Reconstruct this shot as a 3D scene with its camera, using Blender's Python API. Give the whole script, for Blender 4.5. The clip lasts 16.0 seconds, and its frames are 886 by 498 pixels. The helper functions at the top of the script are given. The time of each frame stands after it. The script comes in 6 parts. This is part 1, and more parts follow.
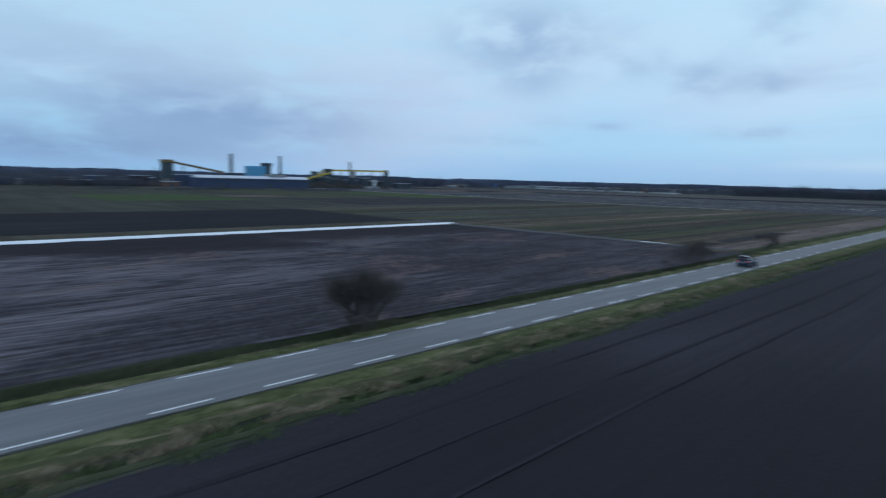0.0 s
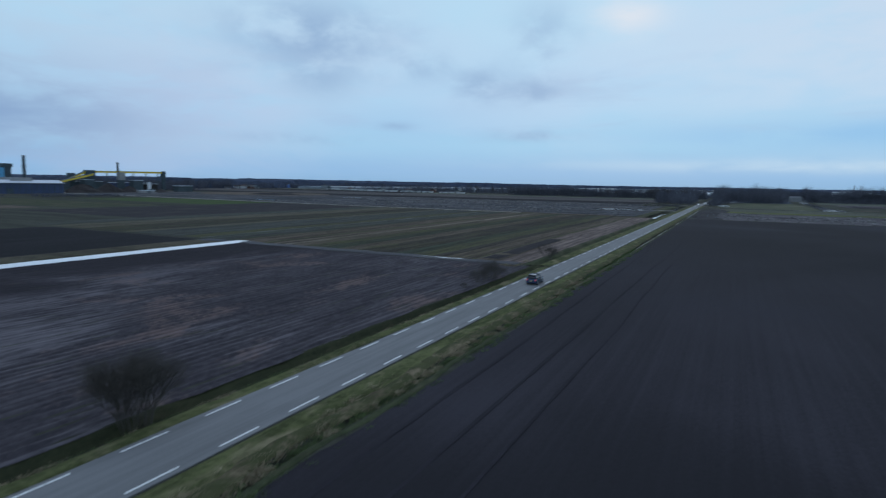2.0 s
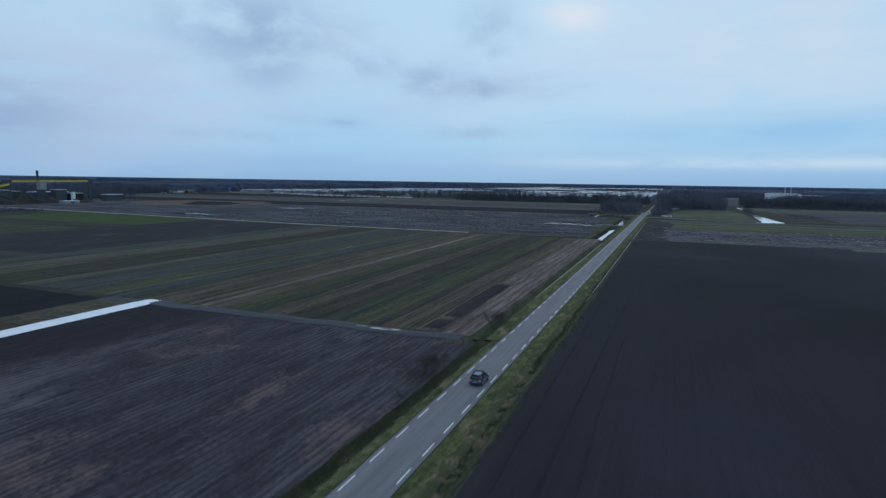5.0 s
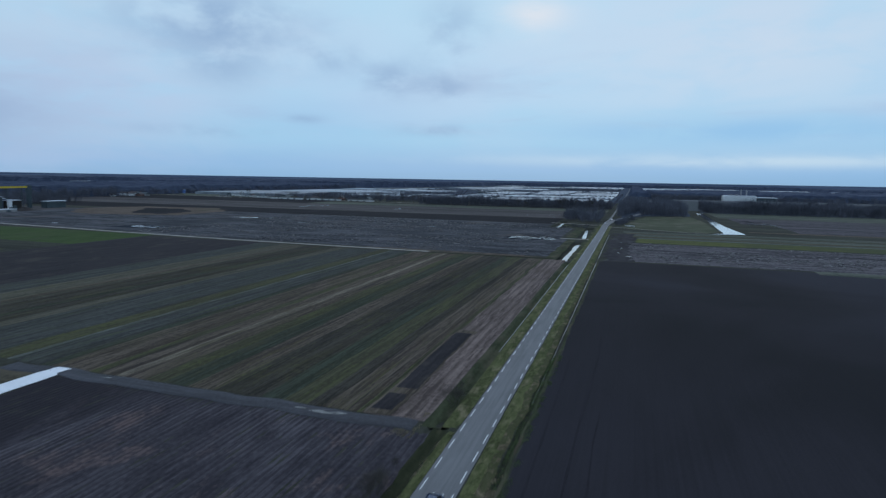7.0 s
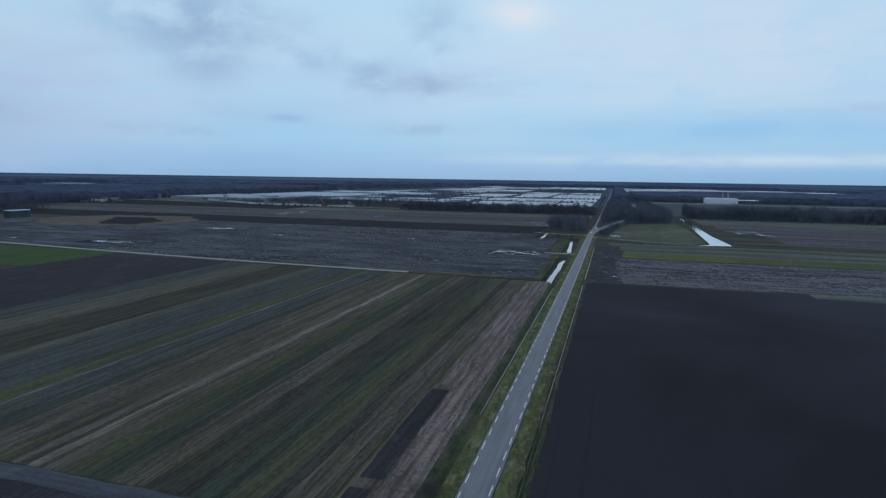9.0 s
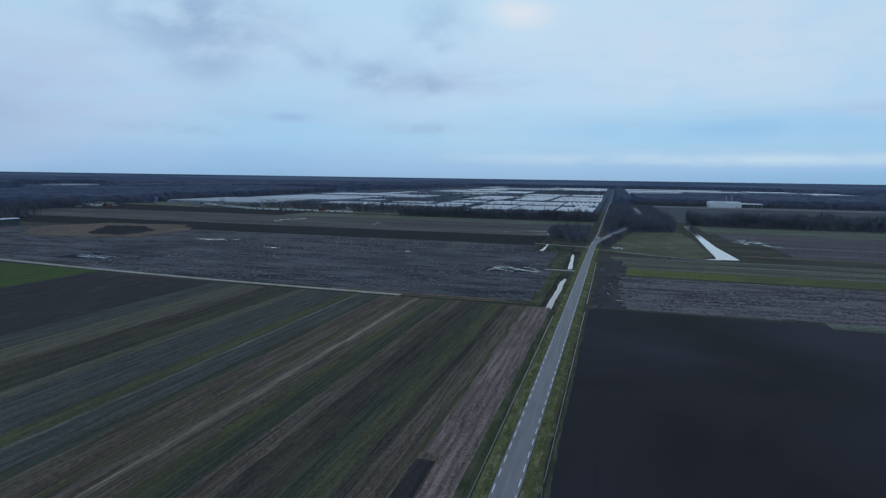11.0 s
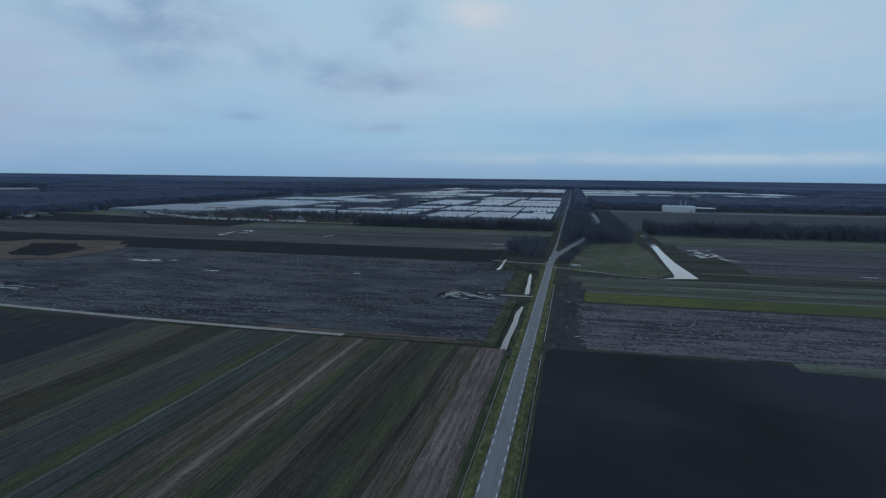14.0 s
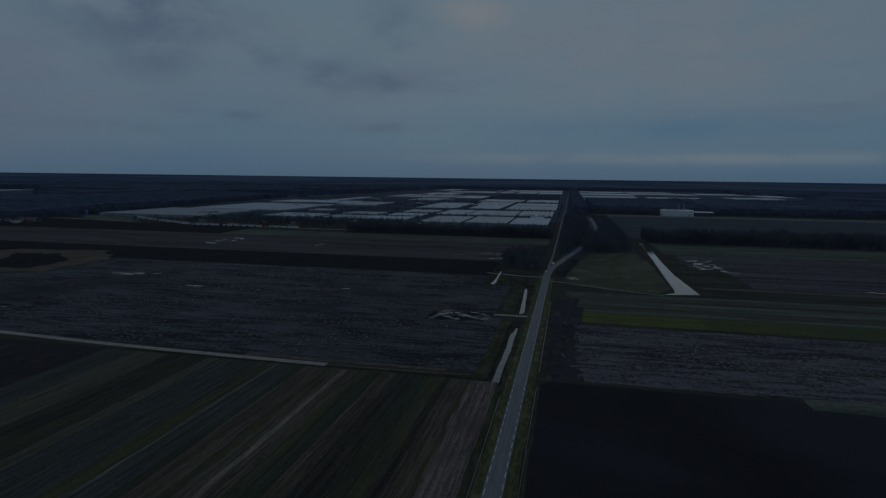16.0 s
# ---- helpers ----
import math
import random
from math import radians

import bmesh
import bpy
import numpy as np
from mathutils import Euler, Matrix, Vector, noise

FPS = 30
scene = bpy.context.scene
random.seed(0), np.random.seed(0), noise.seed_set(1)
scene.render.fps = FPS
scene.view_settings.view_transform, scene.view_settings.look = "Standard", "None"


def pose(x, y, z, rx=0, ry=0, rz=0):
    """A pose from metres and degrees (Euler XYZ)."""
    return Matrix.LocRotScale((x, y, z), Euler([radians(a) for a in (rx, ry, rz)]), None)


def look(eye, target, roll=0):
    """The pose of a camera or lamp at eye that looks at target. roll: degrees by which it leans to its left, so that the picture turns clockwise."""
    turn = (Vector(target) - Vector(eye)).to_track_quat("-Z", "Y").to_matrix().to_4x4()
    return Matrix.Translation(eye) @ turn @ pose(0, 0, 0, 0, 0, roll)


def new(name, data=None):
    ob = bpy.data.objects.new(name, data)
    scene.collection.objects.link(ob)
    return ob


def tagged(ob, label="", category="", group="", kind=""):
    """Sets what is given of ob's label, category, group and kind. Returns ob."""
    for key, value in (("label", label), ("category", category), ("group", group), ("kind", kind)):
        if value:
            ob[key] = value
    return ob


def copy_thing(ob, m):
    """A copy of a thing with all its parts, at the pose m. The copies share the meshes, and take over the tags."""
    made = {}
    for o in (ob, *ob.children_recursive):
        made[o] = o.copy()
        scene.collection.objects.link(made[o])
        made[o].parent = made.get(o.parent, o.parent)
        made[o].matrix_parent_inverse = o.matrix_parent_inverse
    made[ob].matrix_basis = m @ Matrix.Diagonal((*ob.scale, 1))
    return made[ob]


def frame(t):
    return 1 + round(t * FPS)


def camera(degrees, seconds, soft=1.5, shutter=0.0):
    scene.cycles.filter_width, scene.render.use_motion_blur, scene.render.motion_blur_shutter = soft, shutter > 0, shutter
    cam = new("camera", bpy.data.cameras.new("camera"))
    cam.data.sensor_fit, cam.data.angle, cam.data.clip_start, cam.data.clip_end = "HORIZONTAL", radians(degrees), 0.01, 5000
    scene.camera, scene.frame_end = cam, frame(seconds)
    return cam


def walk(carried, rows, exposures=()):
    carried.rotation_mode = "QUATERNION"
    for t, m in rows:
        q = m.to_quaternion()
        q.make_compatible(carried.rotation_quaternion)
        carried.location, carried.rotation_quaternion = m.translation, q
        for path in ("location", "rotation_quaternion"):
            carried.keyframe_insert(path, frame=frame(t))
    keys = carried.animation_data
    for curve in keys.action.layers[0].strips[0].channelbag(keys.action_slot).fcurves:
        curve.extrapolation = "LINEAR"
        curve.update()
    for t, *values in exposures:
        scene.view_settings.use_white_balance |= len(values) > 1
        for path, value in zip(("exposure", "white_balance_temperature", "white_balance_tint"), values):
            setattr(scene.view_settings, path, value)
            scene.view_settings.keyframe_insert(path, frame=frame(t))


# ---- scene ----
cam = camera(74.25, 16.0, soft=1.3, shutter=0.9)
PATH = [
    (0, pose(31.08, -8.04, 11.45, 83.404, -1.336, 46.197)),
    (0.5, pose(29.71, -7.11, 11.65, 83.551, -1.274, 39.074)),
    (1, pose(28.93, -6.43, 12.57, 83.608, -1.103, 34.844)),
    (1.5, pose(28.70, -5.86, 13.97, 83.665, -1.115, 30.307)),
    (2, pose(28.05, -5.11, 15.50, 83.650, -1.022, 26.359)),
    (2.5, pose(27.45, -3.50, 17.02, 83.642, -0.999, 24.625)),
    (3, pose(26.64, -1.26, 18.54, 83.651, -0.821, 23.647)),
    (3.5, pose(26.18, 0.53, 20.88, 83.550, -0.893, 22.897)),
    (4, pose(25.42, 2.67, 22.94, 83.540, -0.852, 22.261)),
    (6.5, pose(22.09, 18.73, 35.69, 83.265, -1.003, 19.141)),
    (7, pose(20.96, 22.40, 38.21, 83.228, -0.972, 17.860)),
    (7.5, pose(20.47, 26.11, 40.56, 83.146, -0.947, 17.120)),
    (8, pose(19.78, 30.15, 42.84, 83.110, -0.922, 16.682)),
    (8.5, pose(18.93, 34.44, 44.79, 83.137, -0.904, 16.373)),
    (9, pose(17.88, 38.87, 46.81, 83.190, -0.859, 16.225)),
    (11.5, pose(16.48, 58.51, 58.18, 83.075, -0.862, 16.380)),
    (12, pose(16.31, 62.62, 60.24, 83.093, -0.813, 15.992)),
    (12.5, pose(16.07, 66.67, 62.27, 83.107, -0.761, 15.476)),
    (13, pose(16.09, 70.76, 64.39, 83.118, -0.734, 14.385)),
    (13.5, pose(15.99, 74.83, 66.52, 83.115, -0.706, 13.283)),
    (14, pose(15.98, 78.98, 68.79, 83.109, -0.690, 12.476)),
    (14.5, pose(16.09, 83.03, 70.96, 83.093, -0.683, 12.166)),
    (15, pose(16.21, 87.04, 73.02, 83.081, -0.685, 12.091)),
    (15.5, pose(16.13, 90.90, 75.14, 83.076, -0.702, 12.136)),
    (16, pose(16.06, 94.83, 77.39, 83.083, -0.728, 12.254)),
]
FADE = [(0, 0.16), (1.5, 0.08), (4.0, 0.06), (9.0, 0.05), (12.5, 0.03), (13.0, -0.02), (13.5, -0.12), (14.0, -0.26), (14.5, -0.62), (15.0, -1.04), (15.5, -1.52), (16.0, -2.05)]
walk(cam, PATH, FADE)

# ---- sky and light ----
def node(tree, kind, **props):
    n = tree.nodes.new(kind)
    for k, v in props.items():
        if k == "operation":
            n.operation = v
        elif k == "data_type":
            n.data_type = v
        elif k == "blend_type":
            n.blend_type = v
    return n


def math_node(tree, op, a, b=None):
    n = tree.nodes.new("ShaderNodeMath")
    n.operation = op
    for i, v in enumerate((a, b)):
        if v is None:
            continue
        if isinstance(v, (int, float)):
            n.inputs[i].default_value = v
        else:
            tree.links.new(v, n.inputs[i])
    return n.outputs[0]


def ramp(tree, fac, stops, smooth=True):
    n = tree.nodes.new("ShaderNodeValToRGB")
    el = n.color_ramp.elements
    while len(el) < len(stops):
        el.new(0.5)
    for e, (p, c) in zip(el, stops):
        e.position = p
        e.color = (*c, 1) if isinstance(c, tuple) else (c, c, c, 1)
    if smooth:
        n.color_ramp.interpolation = "EASE"
    tree.links.new(fac, n.inputs[0])
    return n.outputs[0]


def mix(tree, fac, a, b, how="MIX"):
    n = tree.nodes.new("ShaderNodeMix")
    n.data_type, n.blend_type = "RGBA", how
    for sock, v in ((n.inputs[0], fac), (n.inputs[6], a), (n.inputs[7], b)):
        if isinstance(v, (int, float)):
            sock.default_value = v
        elif isinstance(v, tuple):
            sock.default_value = (*v, 1)
        else:
            tree.links.new(v, sock)
    return n.outputs[2]


def noise_tex(tree, vec, scale, detail=5.0, rough=0.55, distort=0.0):
    n = tree.nodes.new("ShaderNodeTexNoise")
    n.inputs["Scale"].default_value, n.inputs["Detail"].default_value = scale, detail
    n.inputs["Roughness"].default_value, n.inputs["Distortion"].default_value = rough, distort
    tree.links.new(vec, n.inputs["Vector"])
    return n.outputs["Fac"]


def mapped(tree, vec, scale=(1, 1, 1), loc=(0, 0, 0), rot=(0, 0, 0)):
    n = tree.nodes.new("ShaderNodeMapping")
    n.inputs["Scale"].default_value, n.inputs["Location"].default_value = scale, loc
    n.inputs["Rotation"].default_value = rot
    tree.links.new(vec, n.inputs["Vector"])
    return n.outputs[0]


SUN_ELEVATION, SUN_YAW = radians(24), radians(-10)
world = bpy.data.worlds.new("overcast_sky")
scene.world = world
world.use_nodes = True
wt = world.node_tree
wt.nodes.clear()
direction = wt.nodes.new("ShaderNodeTexCoord").outputs["Generated"]
split = wt.nodes.new("ShaderNodeSeparateXYZ")
wt.links.new(direction, split.inputs[0])
dx, dy, dz = split.outputs
# clouds lie in a flat deck overhead, so they crowd together towards the horizon
lift = math_node(wt, "ADD", math_node(wt, "MAXIMUM", dz, 0.0), 0.10)
deck = wt.nodes.new("ShaderNodeCombineXYZ")
wt.links.new(math_node(wt, "DIVIDE", dx, lift), deck.inputs[0])
wt.links.new(math_node(wt, "DIVIDE", dy, lift), deck.inputs[1])
clear = ramp(wt, dz, [(0.0, (0.225, 0.43, 0.67)), (0.02, (0.245, 0.46, 0.73)), (0.07, (0.32, 0.575, 0.80)), (0.14, (0.39, 0.615, 0.825)), (0.27, (0.42, 0.655, 0.84)), (0.50, (0.415, 0.575, 0.80)), (1.0, (0.425, 0.56, 0.80))])
soft_n = noise_tex(wt, mapped(wt, deck.outputs[0], (0.8, 0.6, 1), (3.1, 1.4, 0)), 0.8, 3, 0.5, 0.2)
sky = mix(wt, math_node(wt, "MULTIPLY", ramp(wt, soft_n, [(0.42, 0.0), (0.66, 0.4)]), ramp(wt, dz, [(0.03, 0.0), (0.10, 1.0)])), clear, (0.46, 0.60, 0.80))
dark_n = noise_tex(wt, mapped(wt, deck.outputs[0], (0.75, 1.0, 1), (7.3, 2.2, 0)), 1.1, 5, 0.55, 0.2)
dark_fac = math_node(wt, "MULTIPLY", ramp(wt, dark_n, [(0.52, 0.0), (0.74, 0.45)]), ramp(wt, dz, [(0.03, 0.0), (0.12, 1.0)]))
sky = mix(wt, dark_fac, sky, (0.33, 0.45, 0.66))
azimuth = math_node(wt, "MULTIPLY", math_node(wt, "ARCTAN2", math_node(wt, "MULTIPLY", dx, -1.0), dy), 57.29578)
height = math_node(wt, "MULTIPLY", math_node(wt, "ARCSINE", dz), 57.29578)
ragged_n = ramp(wt, noise_tex(wt, mapped(wt, direction, (1, 1, 1.8)), 11.0, 4, 0.55, 0.2), [(0.30, 0.0), (0.66, 1.0)])
smooth_n = ramp(wt, noise_tex(wt, mapped(wt, direction, (1, 1, 3.0)), 7.0, 4, 0.55, 0.3), [(0.28, 0.25), (0.62, 1.0)])


def cloud(sky, az, el, wide, tall, strength, colour, edge):
    """A cloud bank round a compass bearing and a height in degrees."""
    u = math_node(wt, "DIVIDE", math_node(wt, "SUBTRACT", azimuth, az), wide)
    v = math_node(wt, "DIVIDE", math_node(wt, "SUBTRACT", height, el), tall)
    r2 = math_node(wt, "ADD", math_node(wt, "MULTIPLY", u, u), math_node(wt, "MULTIPLY", v, v))
    fall = math_node(wt, "POWER", 2.718, math_node(wt, "MULTIPLY", r2, -1.0))
    f = math_node(wt, "MULTIPLY", math_node(wt, "MULTIPLY", fall, strength), edge)
    return mix(wt, f, sky, colour)


GREY, LILAC, PALE, BLUE = (0.245, 0.385, 0.60), (0.44, 0.55, 0.79), (0.48, 0.63, 0.81), (0.24, 0.49, 0.78)
for bank in ((50, 6.5, 9, 4, 0.7, LILAC, smooth_n), (56, 3.5, 11, 4.5, 0.6, (0.42, 0.53, 0.745), smooth_n), (66, 11, 22, 8, 0.45, (0.47, 0.60, 0.75), smooth_n), (-9, 12, 15, 6, 1.0, (0.53, 0.66, 0.81), smooth_n), (4, 14, 12, 5, 0.5, PALE, smooth_n), (-8, 4.6, 15, 1.3, 0.75, BLUE, smooth_n), (30, 5.5, 10, 3, 0.4, BLUE, smooth_n),
             (45, 10, 30, 8, 0.3, (0.53, 0.64, 0.79), smooth_n), (68, 5.5, 15, 3.4, 0.9, (0.21, 0.33, 0.54), smooth_n), (80, 10, 16, 4, 0.4, GREY, smooth_n), (82, 2.5, 16, 1.6, 0.8, (0.17, 0.27, 0.48), smooth_n), (65, 4.2, 10, 2.2, 0.6, (0.235, 0.37, 0.60), smooth_n),
             (39, 13.2, 7, 3, 0.85, GREY, ragged_n), (38, 9.5, 3, 1.6, 0.5, GREY, ragged_n), (29.5, 11, 3.6, 1.3, 0.6, GREY, ragged_n), (23, 9.3, 2.8, 1.6, 0.75, GREY, ragged_n), (18, 8.7, 2.6, 1.2, 0.7, GREY, ragged_n), (17, 13.5, 3, 3, 0.55, GREY, ragged_n), (18, 4.7, 3.4, 0.5, 0.8, GREY, ragged_n), (40, 4, 5, 0.5, 0.6, GREY, ragged_n), (31, 5.4, 1.6, 0.4, 0.6, GREY, ragged_n),
             (-12, 2.0, 24, 0.6, 0.8, (0.52, 0.68, 0.82), smooth_n), (9.6, 15.2, 3.0, 1.6, 0.8, (0.69, 0.73, 0.80), smooth_n)):
    sky = cloud(sky, *bank)
nishita = wt.nodes.new("ShaderNodeTexSky")
nishita.sky_type, nishita.sun_disc = "NISHITA", False
nishita.sun_elevation, nishita.sun_rotation = SUN_ELEVATION, SUN_YAW
air = wt.nodes.new("ShaderNodeVectorMath")
air.operation = "SCALE"
air.inputs["Scale"].default_value = 0.10
wt.links.new(nishita.outputs[0], air.inputs[0])
sky = mix(wt, 0.02, sky, air.outputs[0])
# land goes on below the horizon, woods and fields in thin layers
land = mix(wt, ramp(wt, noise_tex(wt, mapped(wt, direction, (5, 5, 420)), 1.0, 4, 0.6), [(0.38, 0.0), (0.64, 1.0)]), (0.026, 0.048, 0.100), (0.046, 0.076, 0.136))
# aerial haze painted in: land turns paler and bluer towards the horizon
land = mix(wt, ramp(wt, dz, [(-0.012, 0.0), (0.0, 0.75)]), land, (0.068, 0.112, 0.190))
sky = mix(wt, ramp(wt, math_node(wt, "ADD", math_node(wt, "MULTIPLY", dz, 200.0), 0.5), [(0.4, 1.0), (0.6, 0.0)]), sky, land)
back = wt.nodes.new("ShaderNodeBackground")
back.inputs[1].default_value = 1.0
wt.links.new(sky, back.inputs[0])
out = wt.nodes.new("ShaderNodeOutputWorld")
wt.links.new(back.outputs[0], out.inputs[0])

sun_data = bpy.data.lights.new("sun", "SUN")
sun_data.energy, sun_data.angle, sun_data.color = 0.25, radians(75), (1.0, 0.98, 0.96)
sun = new("sun", sun_data)
sun.matrix_world = look((0, 0, 500), (-800 * math.sin(-SUN_YAW) * -1, -800 * math.cos(SUN_YAW), 500 - 800 * math.tan(SUN_ELEVATION)))

# ---- materials ----
def material(name, rough=0.9, metal=0.0, spec=0.3):
    m = bpy.data.materials.new(name)
    m.use_nodes = True
    t = m.node_tree
    b = t.nodes["Principled BSDF"]
    b.inputs["Roughness"].default_value, b.inputs["Metallic"].default_value = rough, metal
    b.inputs["Specular IOR Level"].default_value = spec
    return m, t, b


def bumped(t, b, height, strength, distance):
    n = t.nodes.new("ShaderNodeBump")
    n.inputs["Strength"].default_value, n.inputs["Distance"].default_value = strength, distance
    t.links.new(height, n.inputs["Height"])
    t.links.new(n.outputs[0], b.inputs["Normal"])


def soil(name, dark, light, patch=None, streak=(1.2, 0.03), big=0.035, fine=2.0, amount=0.5, bump=0.35, patch_at=(0.55, 0.72), rough=1.0, spec=0.05, wet=0.0, brown=None, rows=None):
    """Earth, stubble or grass: streaks along y, larger patches, fine clods."""
    m, t, b = material(name, rough, 0, spec)
    co = t.nodes.new("ShaderNodeTexCoord").outputs["Object"]
    s = noise_tex(t, mapped(t, co, (streak[0], streak[1], 1)), 1.0, 4, 0.65)
    f = noise_tex(t, co, fine, 5, 0.7)
    g = noise_tex(t, mapped(t, co, (1, 0.55, 1)), big, 5, 0.6, 0.4)
    s2 = noise_tex(t, mapped(t, co, (streak[0] * 0.3, streak[1] * 0.25, 1), (13, 5, 0)), 1.0, 5, 0.7)
    fac = math_node(t, "ADD", math_node(t, "MULTIPLY", math_node(t, "ADD", s, s2), 0.33), math_node(t, "MULTIPLY", f, 0.34))
    col = mix(t, ramp(t, fac, [(0.5 - amount * 0.2, 0.0), (0.5 + amount * 0.2, 1.0)]), dark, light)
    if patch:
        g2 = math_node(t, "ADD", math_node(t, "MULTIPLY", g, 0.75), math_node(t, "MULTIPLY", s, 0.25))
        col = mix(t, ramp(t, g2, [(patch_at[0], 0.0), (patch_at[1], 0.85)]), col, patch)
    else:
        col = mix(t, ramp(t, g, [(0.35, 0.0), (0.7, 0.5)]), col, tuple(c * 0.72 for c in dark))
    if brown:
        g3 = noise_tex(t, mapped(t, co, (1, 0.5, 1), (90, 40, 0)), big * 1.6, 4, 0.65, 0.6)
        col = mix(t, ramp(t, g3, [(0.56, 0.0), (0.68, 0.7)]), col, brown)
    if rows:
        # furrow shade put into the colour as dark rows, a little wandering and broken
        sp = t.nodes.new("ShaderNodeSeparateXYZ")
        t.links.new(co, sp.inputs[0])
        drift = math_node(t, "MULTIPLY", noise_tex(t, mapped(t, co, (0.25, 0.03, 1)), 1.0, 3, 0.6), 1.3)
        wave = math_node(t, "SINE", math_node(t, "MULTIPLY", math_node(t, "ADD", sp.outputs[0], drift), 6.28318 / rows[0]))
        broken = math_node(t, "MULTIPLY", ramp(t, wave, [(0.0, 0.0), (0.8, rows[1])]), ramp(t, s2, [(0.35, 0.25), (0.6, 1.0)]))
        col = mix(t, broken, col, tuple(c * 0.5 for c in dark))
    t.links.new(col, b.inputs["Base Color"])
    if wet:
        t.links.new(math_node(t, "SUBTRACT", rough, math_node(t, "MULTIPLY", ramp(t, g, [(0.5, 0.0), (0.7, 1.0)]), wet)), b.inputs["Roughness"])
    bumped(t, b, math_node(t, "ADD", f, s), bump, 0.12)
    return m


def plain(name, colour, rough=0.7, metal=0.0, vary=0.15, scale=0.6, bump=0.05, spec=0.3):
    m, t, b = material(name, rough, metal, spec)
    co = t.nodes.new("ShaderNodeTexCoord").outputs["Object"]
    a = noise_tex(t, co, scale, 5, 0.65)
    c = noise_tex(t, co, scale * 9, 4, 0.6)
    f = math_node(t, "ADD", math_node(t, "MULTIPLY", a, 0.6), math_node(t, "MULTIPLY", c, 0.4))
    col = mix(t, ramp(t, f, [(0.3, 0.0), (0.7, 1.0)]), tuple(v * (1 - vary) for v in colour), tuple(min(1, v * (1 + vary)) for v in colour))
    t.links.new(col, b.inputs["Base Color"])
    bumped(t, b, c, bump, 0.02)
    return m


def peat():
    """Smooth black peat: faint harrow lines, and broad damp and drier patches."""
    m, t, b = material("black_peat_earth", 0.95, 0, 0.06)
    co = t.nodes.new("ShaderNodeTexCoord").outputs["Object"]
    broad = noise_tex(t, mapped(t, co, (1, 0.8, 1), (2.4, 8.1, 0)), 0.013, 3, 0.5, 0.5)
    mid = noise_tex(t, mapped(t, co, (1, 0.35, 1), (5, 1, 0)), 0.06, 4, 0.6, 0.3)
    lines = noise_tex(t, mapped(t, co, (1.4, 0.012, 1)), 1.0, 3, 0.6)
    clod = noise_tex(t, co, 3.0, 5, 0.7)
    f = math_node(t, "ADD", math_node(t, "MULTIPLY", mid, 0.45), math_node(t, "ADD", math_node(t, "MULTIPLY", lines, 0.25), math_node(t, "MULTIPLY", clod, 0.30)))
    col = mix(t, ramp(t, f, [(0.38, 0.0), (0.62, 1.0)]), (0.0270, 0.0248, 0.0295), (0.0415, 0.0385, 0.0465))
    # darker towards the far end, a view-angle change in brightness put into the colour
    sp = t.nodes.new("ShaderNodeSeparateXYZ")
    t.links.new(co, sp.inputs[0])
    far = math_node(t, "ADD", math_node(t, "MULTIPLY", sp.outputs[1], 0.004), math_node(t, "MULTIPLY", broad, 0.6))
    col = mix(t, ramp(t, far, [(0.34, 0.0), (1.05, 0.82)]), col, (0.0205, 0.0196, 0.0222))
    col = mix(t, ramp(t, broad, [(0.47, 0.0), (0.66, 0.8)]), col, (0.0350, 0.0338, 0.0420))
    col = mix(t, ramp(t, broad, [(0.36, 0.7), (0.48, 0.0)]), col, (0.0165, 0.0160, 0.0178))
    t.links.new(col, b.inputs["Base Color"])
    bumped(t, b, math_node(t, "ADD", clod, lines), 0.5, 0.08)
    return m


